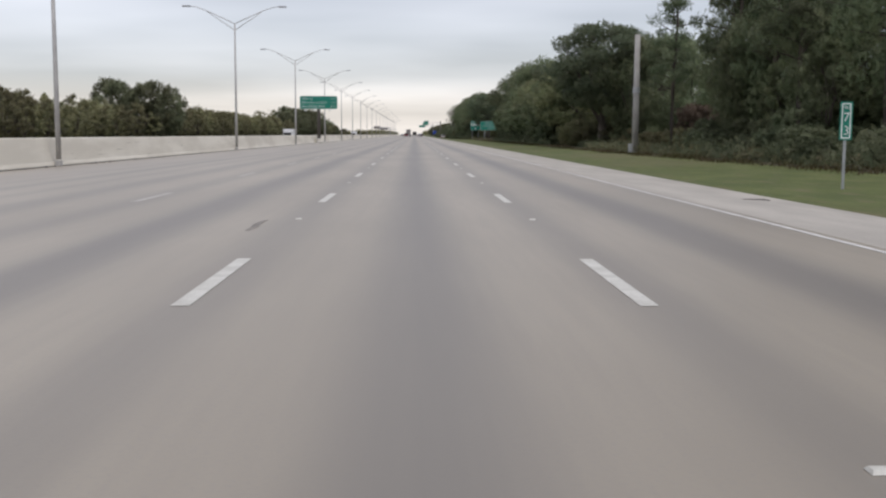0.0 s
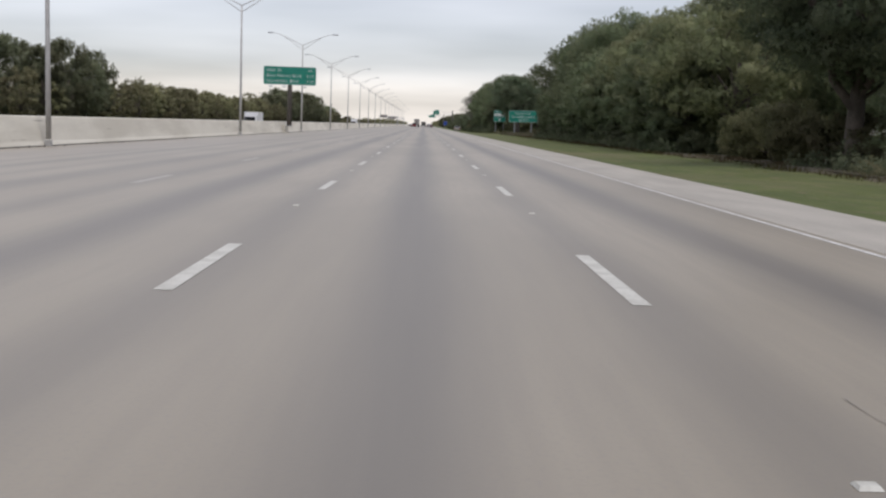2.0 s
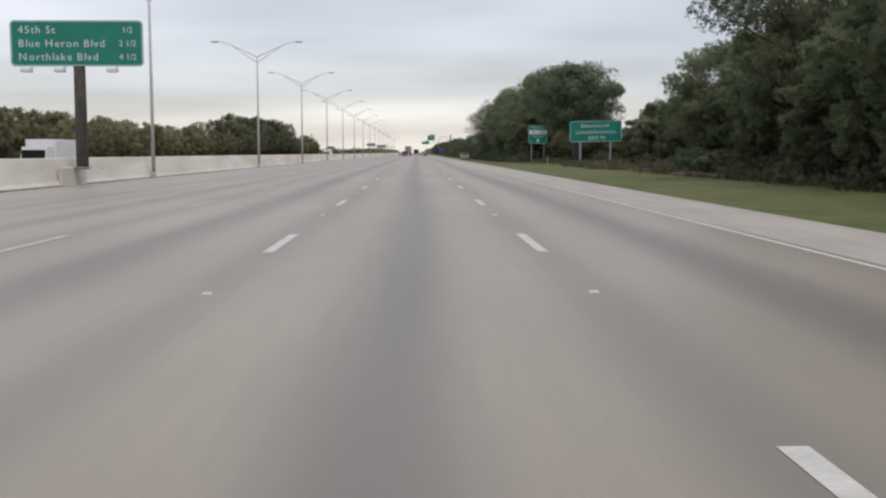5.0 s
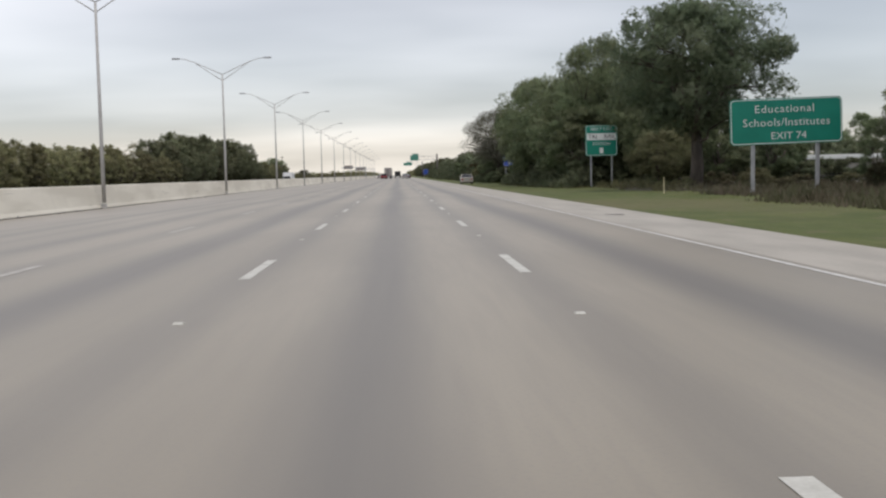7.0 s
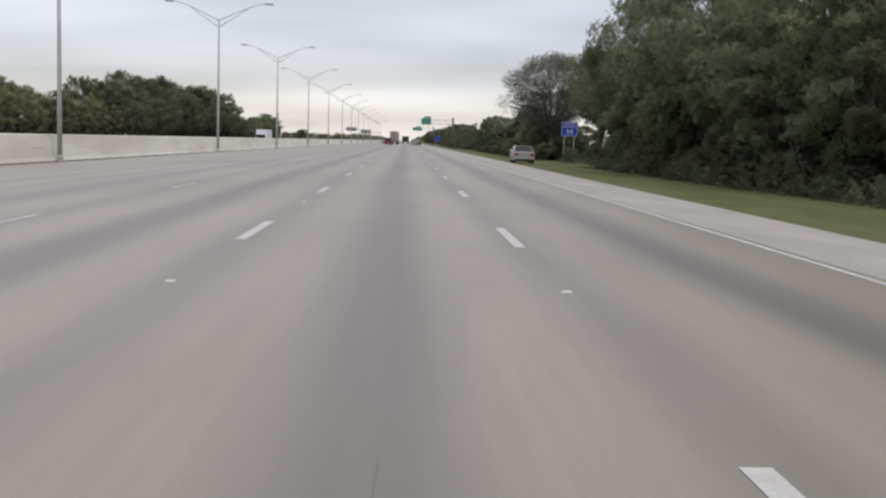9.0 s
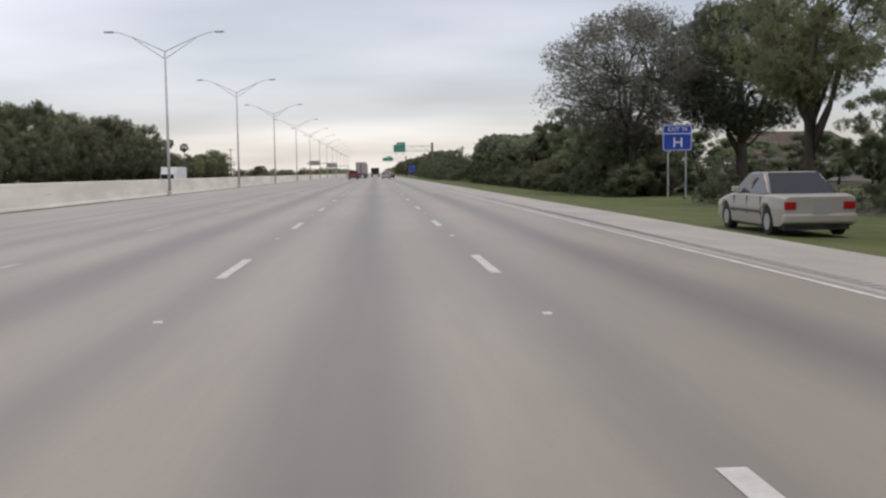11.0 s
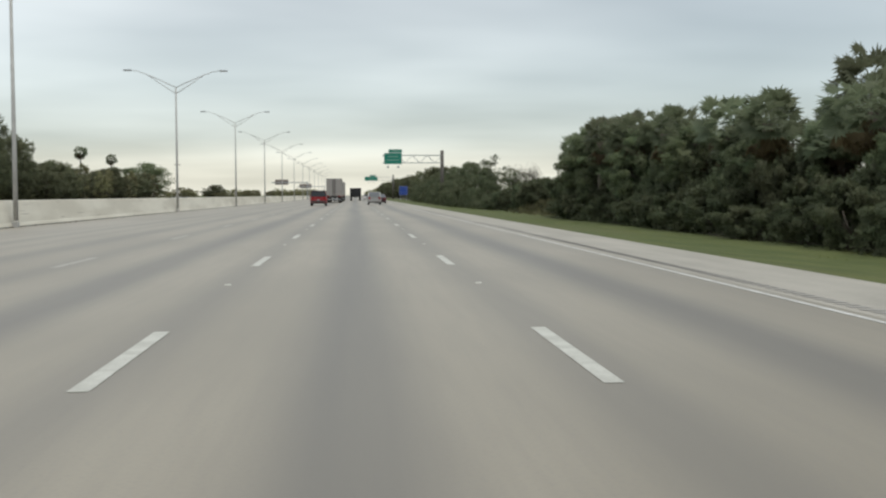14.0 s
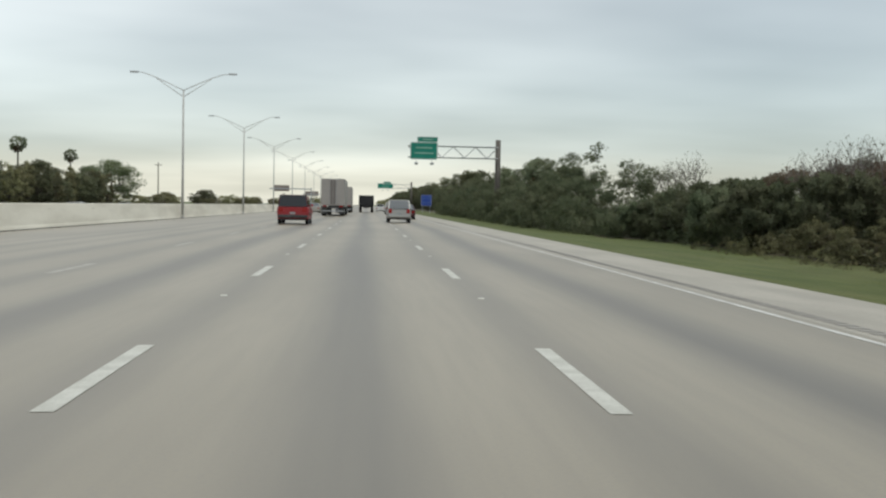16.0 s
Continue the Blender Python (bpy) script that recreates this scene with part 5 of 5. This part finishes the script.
def car_shell(L, hw, clear, belt, axles, wheel_r, tail_drop, nose_drop):
    """Lower body lofted along y, with wheel arches cut into its lower edge."""
    ys = {0.0, 0.07, 0.22, L * 0.5, L - 0.25, L - 0.08, L}
    for a in axles:
        ys |= {a + k * (wheel_r + 0.07) for k in (-1.02, -1.0, -0.72, -0.3, 0.3, 0.72, 1.0, 1.02)}
    bm = bmesh.new()
    prev = None
    for y in sorted(v for v in ys if 0.0 <= v <= L):
        zb = clear
        for a in axles:
            d = abs(y - a) / (wheel_r + 0.07)
            if d <= 1.005:
                zb = max(zb, wheel_r + math.sqrt(max(0.0, 1.01 - d * d)) * (wheel_r + 0.07))
        e = min(y, L - y)
        wide = hw * (0.86 + 0.14 * min(1.0, e / 0.35) ** 0.5)
        top = belt - tail_drop * max(0.0, 1 - y / 0.5) ** 2 - nose_drop * max(0.0, (y - (L - 1.5)) / 1.5) ** 1.5
        zm = max(clear + (belt - clear) * 0.55, zb + 0.05)
        lift = 0.10 * max(0.0, 1 - e / 0.2)
        zb = min(zb + lift, top - 0.12)
        zm = min(zm, top - 0.08)
        ring = [(-wide * 0.95, zb), (-wide, zm), (-wide * 0.97, top - 0.05), (-wide * 0.88, top), (wide * 0.88, top), (wide * 0.97, top - 0.05), (wide, zm), (wide * 0.95, zb)]
        cur = [bm.verts.new((x, y, z)) for x, z in ring]
        if prev:
            for k in range(8):
                bm.faces.new((prev[k], prev[(k + 1) % 8], cur[(k + 1) % 8], cur[k]))
        else:
            bm.faces.new(cur)
        prev = cur
    bm.faces.new(prev[::-1])
    bmesh.ops.recalc_face_normals(bm, faces=bm.faces)
    return bm


def car(name, label, L, W, H, mat, belt, deck, slope, wheel_r=0.33, clear=0.28, hood=1.1, lower=None, rails=False, glass=None):
    """deck: length of the boot behind the rear window; slope: how far the rear window leans."""
    c = empty(name, label=label, category="car")
    hw = W / 2
    axles = (0.85, L - 0.9)
    clear = min(clear, 0.34)
    part("body", car_shell(L, hw, clear, belt, axles, wheel_r, 0.05, 0.22), mat, c)
    lo = (hw * 0.90, 0.06 + deck, L - hood, belt - 0.02)
    hi = (hw * (0.82 if rails else 0.72), 0.06 + deck + slope, L - hood - 0.75, H)
    bm = frustum(bmesh.new(), lo, hi)
    bmesh.ops.bevel(bm, geom=list(bm.edges), offset=0.06, segments=2, affect="EDGES")
    part("cabin", bm, mat, c)
    for f, nm in (("rear", "rear_window"), ("front", "windscreen"), ("left", "side_window"), ("right", "side_window")):
        glass_pane(c, nm, lo, hi, f, 0.035 if rails and not glass else 0.08, mat=glass)
    part("bumper", boxed(-hw * 0.90, hw * 0.90, -0.09, 0.12, clear + 0.08, clear + 0.27, bevel=0.04), lower or mat, c)
    part("front_bumper", boxed(-hw * 0.88, hw * 0.88, L - 0.12, L + 0.08, clear + 0.06, clear + 0.25, bevel=0.04), lower or mat, c)
    part("underbody", boxed(-hw * 0.80, hw * 0.80, 0.15, L - 0.2, clear - 0.08, clear + 0.30), M_TRIM, c)
    z0 = belt - 0.32
    mid = (lo[1] + lo[2]) / 2
    for s in (-1, 1):
        part("tail_lamp", boxed(s * hw * 0.72 - 0.13, s * hw * 0.72 + 0.13, -0.02, 0.1, z0, z0 + (0.17 if H < 1.55 else 0.30), bevel=0.02), M_TAIL, c, "red tail lamp")
        part("headlamp", boxed(s * hw * 0.70 - 0.14, s * hw * 0.70 + 0.14, L - 0.1, L + 0.01, belt - 0.38, belt - 0.26, bevel=0.02), M_STEEL, c, "clear headlamp")
        for y in axles:
            wheel(c, s * (hw - 0.15), y, wheel_r)
        part("door_pillar", boxed(s * hw * 0.86 - 0.02, s * hw * 0.86 + 0.02, mid - 0.05, mid + 0.05, belt, H - 0.10), mat, c)
        for y in (mid - 0.95, mid, mid + 0.95):
            part("door_gap", boxed(s * hw * 0.985 - 0.012, s * hw * 0.985 + 0.014, y - 0.008, y + 0.008, clear + 0.22, belt - 0.06), M_TRIM, c)
        part("side_trim", boxed(s * hw - 0.012, s * hw + 0.012, axles[0] + wheel_r + 0.14, axles[1] - wheel_r - 0.14, clear + 0.26, clear + 0.32), M_TRIM, c)
        part("wing_mirror", boxed(s * hw * 1.03 - 0.09, s * hw * 1.03 + 0.09, lo[2] - 0.62, lo[2] - 0.5, belt + 0.02, belt + 0.15, bevel=0.03), mat, c)
        if rails:
            part("roof_rail", tube(bmesh.new(), [(s * hw * .68, 1.0, H + .02), (s * hw * .68, 1.1, H + .07), (s * hw * .68, L - 2.4, H + .07), (s * hw * .68, L - 2.3, H + .02)], [.02] * 4, 6), M_TRIM, c)
    part("number_plate", boxed(-0.16, 0.16, -0.105, -0.085, clear + 0.30, clear + 0.44), M_STEEL, c, "pale plate")
    return c


def trailer_truck(label):
    t = empty("semi_trailer_truck", label=label, category="truck")
    part("box_body", boxed(-1.3, 1.3, 0, 15.5, 1.15, 4.1, bevel=0.03), M_TRAILER, t, "dirty pale trailer box")
    for s in (-1, 1):
        part("rear_door", boxed(0.03 if s > 0 else -1.24, 1.24 if s > 0 else -0.03, -0.04, 0.0, 1.25, 4.0), M_TRAILER, t)
        part("door_seal", boxed(s * 0.16 - 0.13, s * 0.16 + 0.13, -0.05, -0.041, 1.3, 3.95), M_TRAILSEAM, t, "dirt-darkened door edge")
        part("door_rod", tube(bmesh.new(), [(s * 0.35, -0.06, 1.25), (s * 0.35, -0.06, 4.0)], [.022, .022], 6), M_STEEL, t)
        for y in (1.2, 2.5, 17.2, 18.5):
            wheel(t, s * 1.0, y, 0.5, 0.5)
        part("mud_flap", boxed(s * 0.95 - 0.32, s * 0.95 + 0.32, 0.52, 0.55, 0.25, 1.1), M_TRIM, t)
        part("tail_lamp", boxed(s * 0.9 - 0.2, s * 0.9 + 0.2, -0.05, 0.0, 1.02, 1.15), M_TAIL, t)
    part("underride_bar", boxed(-1.2, 1.2, -0.02, 0.1, 0.5, 0.62), M_STEEL, t)
    part("frame", boxed(-0.5, 0.5, 0.1, 19.5, 0.85, 1.15), M_TRIM, t)
    part("cab", boxed(-1.2, 1.2, 16.2, 20.5, 1.0, 3.6, bevel=0.15), M_WHITECAR, t)
    return t


def dump_truck():
    t = empty("dump_truck", label="black high-sided truck seen from behind", category="truck")
    bm = boxed(-1.28, 1.28, 0, 6.5, 1.15, 2.9, bevel=0.03)
    part("tipper_body", bm, M_DARKTRUCK, t)
    part("tailgate", boxed(-1.2, 1.2, -0.08, 0.0, 1.2, 2.75), M_DARKTRUCK, t)
    part("cab", boxed(-1.2, 1.2, 7.0, 9.2, 0.9, 2.9, bevel=0.12), M_DARKTRUCK, t)
    part("frame", boxed(-0.5, 0.5, 0.1, 9.0, 0.75, 1.15), M_TRIM, t)
    for s in (-1, 1):
        for y in (1.0, 2.3, 8.0):
            wheel(t, s * 1.0, y, 0.5, 0.45)
    return t


def box_van(label, L=7.0, h=3.3):
    t = empty("box_van", label=label, category="van")
    part("box_body", boxed(-1.15, 1.15, 0, L, 0.75, h, bevel=0.05), M_WHITECAR, t)
    bm = frustum(bmesh.new(), (1.0, L, L + 1.9, 0.5), (0.92, L, L + 1.3, 2.35))
    part("cab", bm, M_WHITECAR, t)
    part("windscreen", boxed(-0.85, 0.85, L + 1.46, L + 1.62, 1.45, 2.1), M_GLASS, t)
    part("frame", boxed(-0.5, 0.5, 0.1, L + 1.5, 0.45, 0.8), M_TRIM, t)
    for s in (-1, 1):
        for y in (1.3, L + 0.9):
            wheel(t, s * 0.95, y, 0.4, 0.28)
    return t


def stand(ob, x, y, z=None, rot=0):
    ob.matrix_basis = pose(x, y, road_z(x) if z is None else z, 0, 0, rot)
    return ob


stand(car("suv", "red sport utility car with dark bumper and tinted rear window", 4.7, 2.04, 1.86, M_RED, 1.12, 0.0, 0.28, 0.38, 0.50, 1.3, M_TRIM, True), -4.45, 554)
stand(car("suv", "silver compact sport utility car moving between lanes", 4.4, 1.85, 1.72, M_SILVER, 1.05, 0.0, 0.42, 0.35, 0.34, 1.2, None, True, M_GLASSSKY), 2.6, 566)
stand(car("sedan", "dark maroon saloon car with a pale rear window", 4.7, 1.78, 1.45, M_MAROON, 0.95, 0.85, 0.75, 0.32, 0.24, 1.25, glass=M_GLASSSKY), 4.0, 588)
stand(car("suv", "silver grey estate car in the outer lane", 4.6, 1.85, 1.75, M_SILVER, 1.08, 0.0, 0.3, 0.36, 0.34, 1.2, glass=M_GLASSSKY), 3.75, 640)
stand(trailer_truck("pale box semi-trailer truck with double rear doors"), -3.55, 603)
stand(trailer_truck("second pale semi-trailer truck further ahead"), -3.55, 653)
stand(dump_truck(), 0.1, 665)
stand(car("sedan", "champagne saloon car in the inner lane", 4.7, 1.8, 1.45, M_BEIGE, 0.95, 0.8, 0.7, 0.32, 0.24, 1.25, glass=M_GLASSSKY), -7.3, 636)
stand(car("sedan", "white saloon car far ahead in the lane", 4.7, 1.8, 1.45, M_WHITECAR, 0.95, 0.8, 0.7, 0.32, 0.24, 1.25), 2.9, 692)
stand(car("sedan", "champagne saloon car parked on the grass edge of the shoulder", 4.7, 1.78, 1.42, M_BEIGE, 0.93, 0.85, 0.75, 0.32, 0.24, 1.25), 9.75, 357, -0.17, -2)
stand(box_van("white box van behind the median barrier", 6.5, 3.1), -28, 486, -0.55, 180)
stand(box_van("white box van behind the median barrier", 5.0, 2.9), -28, 236, -0.55, 180)
for x, y, lab, m in ((-27, 590, "white saloon car behind the median barrier", M_WHITECAR), (-34, 640, "pale saloon car behind the median barrier", M_BEIGE), (-27, 760, "white saloon car far off behind the barrier", M_WHITECAR), (-31, 800, "silver saloon car far off behind the barrier", M_SILVER), (-35, 850, "white saloon car far off behind the barrier", M_WHITECAR), (-28, 900, "silver saloon car far off behind the barrier", M_SILVER)):
    stand(car("sedan", lab, 4.7, 1.8, 1.6, m, 1.05, 0.8, 0.7), x, y, -0.55, 180)


# ---- overhead signs of the far carriageway, seen from the back ----
M_SIGNBACK = mottled("dull_sign_back", (0.21, 0.17, 0.15), (0.28, 0.235, 0.205), 1.0, 0.7)


def sign_back(at, w, h):
    s = empty("overhead_sign", at, "overhead sign of the far carriageway seen from behind", "road sign")
    part("sign_panel", boxed(-w / 2, w / 2, 0, 0.08, 6.2, 6.2 + h, bevel=0.02), M_SIGNBACK, s, "plain brownish sign back")
    part("beam", boxed(-w / 2 - 1.5, w / 2 + 8, -0.4, -0.1, 6.9, 7.3), M_STEEL, s)
    part("post", tube(bmesh.new(), [(w / 2 + 8, -0.25, -0.3), (w / 2 + 8, -0.25, 7.6)], [0.25, 0.22], 10), M_STEEL, s)
    return s


sign_back((-31, 870, -0.5), 5.6, 2.2)
sign_back((-31, 1080, -0.5), 7.5, 2.6)

# ---- low pale building behind the opening in the trees ----
lb = empty("low_building", (46, 306, -0.4), "low pale building far behind the guide sign", "building")
part("wall", boxed(-10, 10, -3, 3, 0, 2.3), M_BEIGEWALL, lb)
part("roof", boxed(-10.5, 10.5, -3.5, 3.5, 2.3, 2.7, bevel=0.05), M_WHITE, lb, "white roof edge")
for k in range(4):
    w = part("window", boxed(-8.5 + k * 5, -6.5 + k * 5, -3.05, -3.0, 0.9, 1.8), M_GLASS, lb, "dark window pane")

M_ROOF = mottled("brown_roof_shingles", (0.075, 0.058, 0.048), (0.12, 0.095, 0.08), 1.2, 0.9)
hs = empty("house", (52, 462, -0.45), "low house with a brown hipped roof behind the oak", "house")
part("wall", boxed(-9, 9, -4, 4, 0, 2.4), M_BEIGEWALL, hs)
part("roof", frustum(bmesh.new(), (10, -5, 5, 2.4), (5, -0.4, 0.4, 6.2)), M_ROOF, hs, "brown shingle roof")
part("fascia", boxed(-10, 10, -5.06, -4.98, 2.2, 2.42), M_WHITE, hs, "white eaves board")
for k in range(3):
    part("window", boxed(-7 + k * 5.2, -5.2 + k * 5.2, -4.04, -4.0, 0.8, 1.9), M_GLASS, hs, "dark window pane")

# ---- wooden line pole behind the far carriageway ----
lp = empty("utility_pole", (-69, 838, -0.5), "distant brown wooden utility pole with a crossarm", "utility pole")
part("pole", tube(bmesh.new(), [(0, 0, -0.3), (0, 0, 14.5)], [0.22, 0.15], 8), M_BARK, lp)
part("crossarm", boxed(-1.2, 1.2, -0.08, 0.08, 13.6, 13.8), M_BARK, lp)
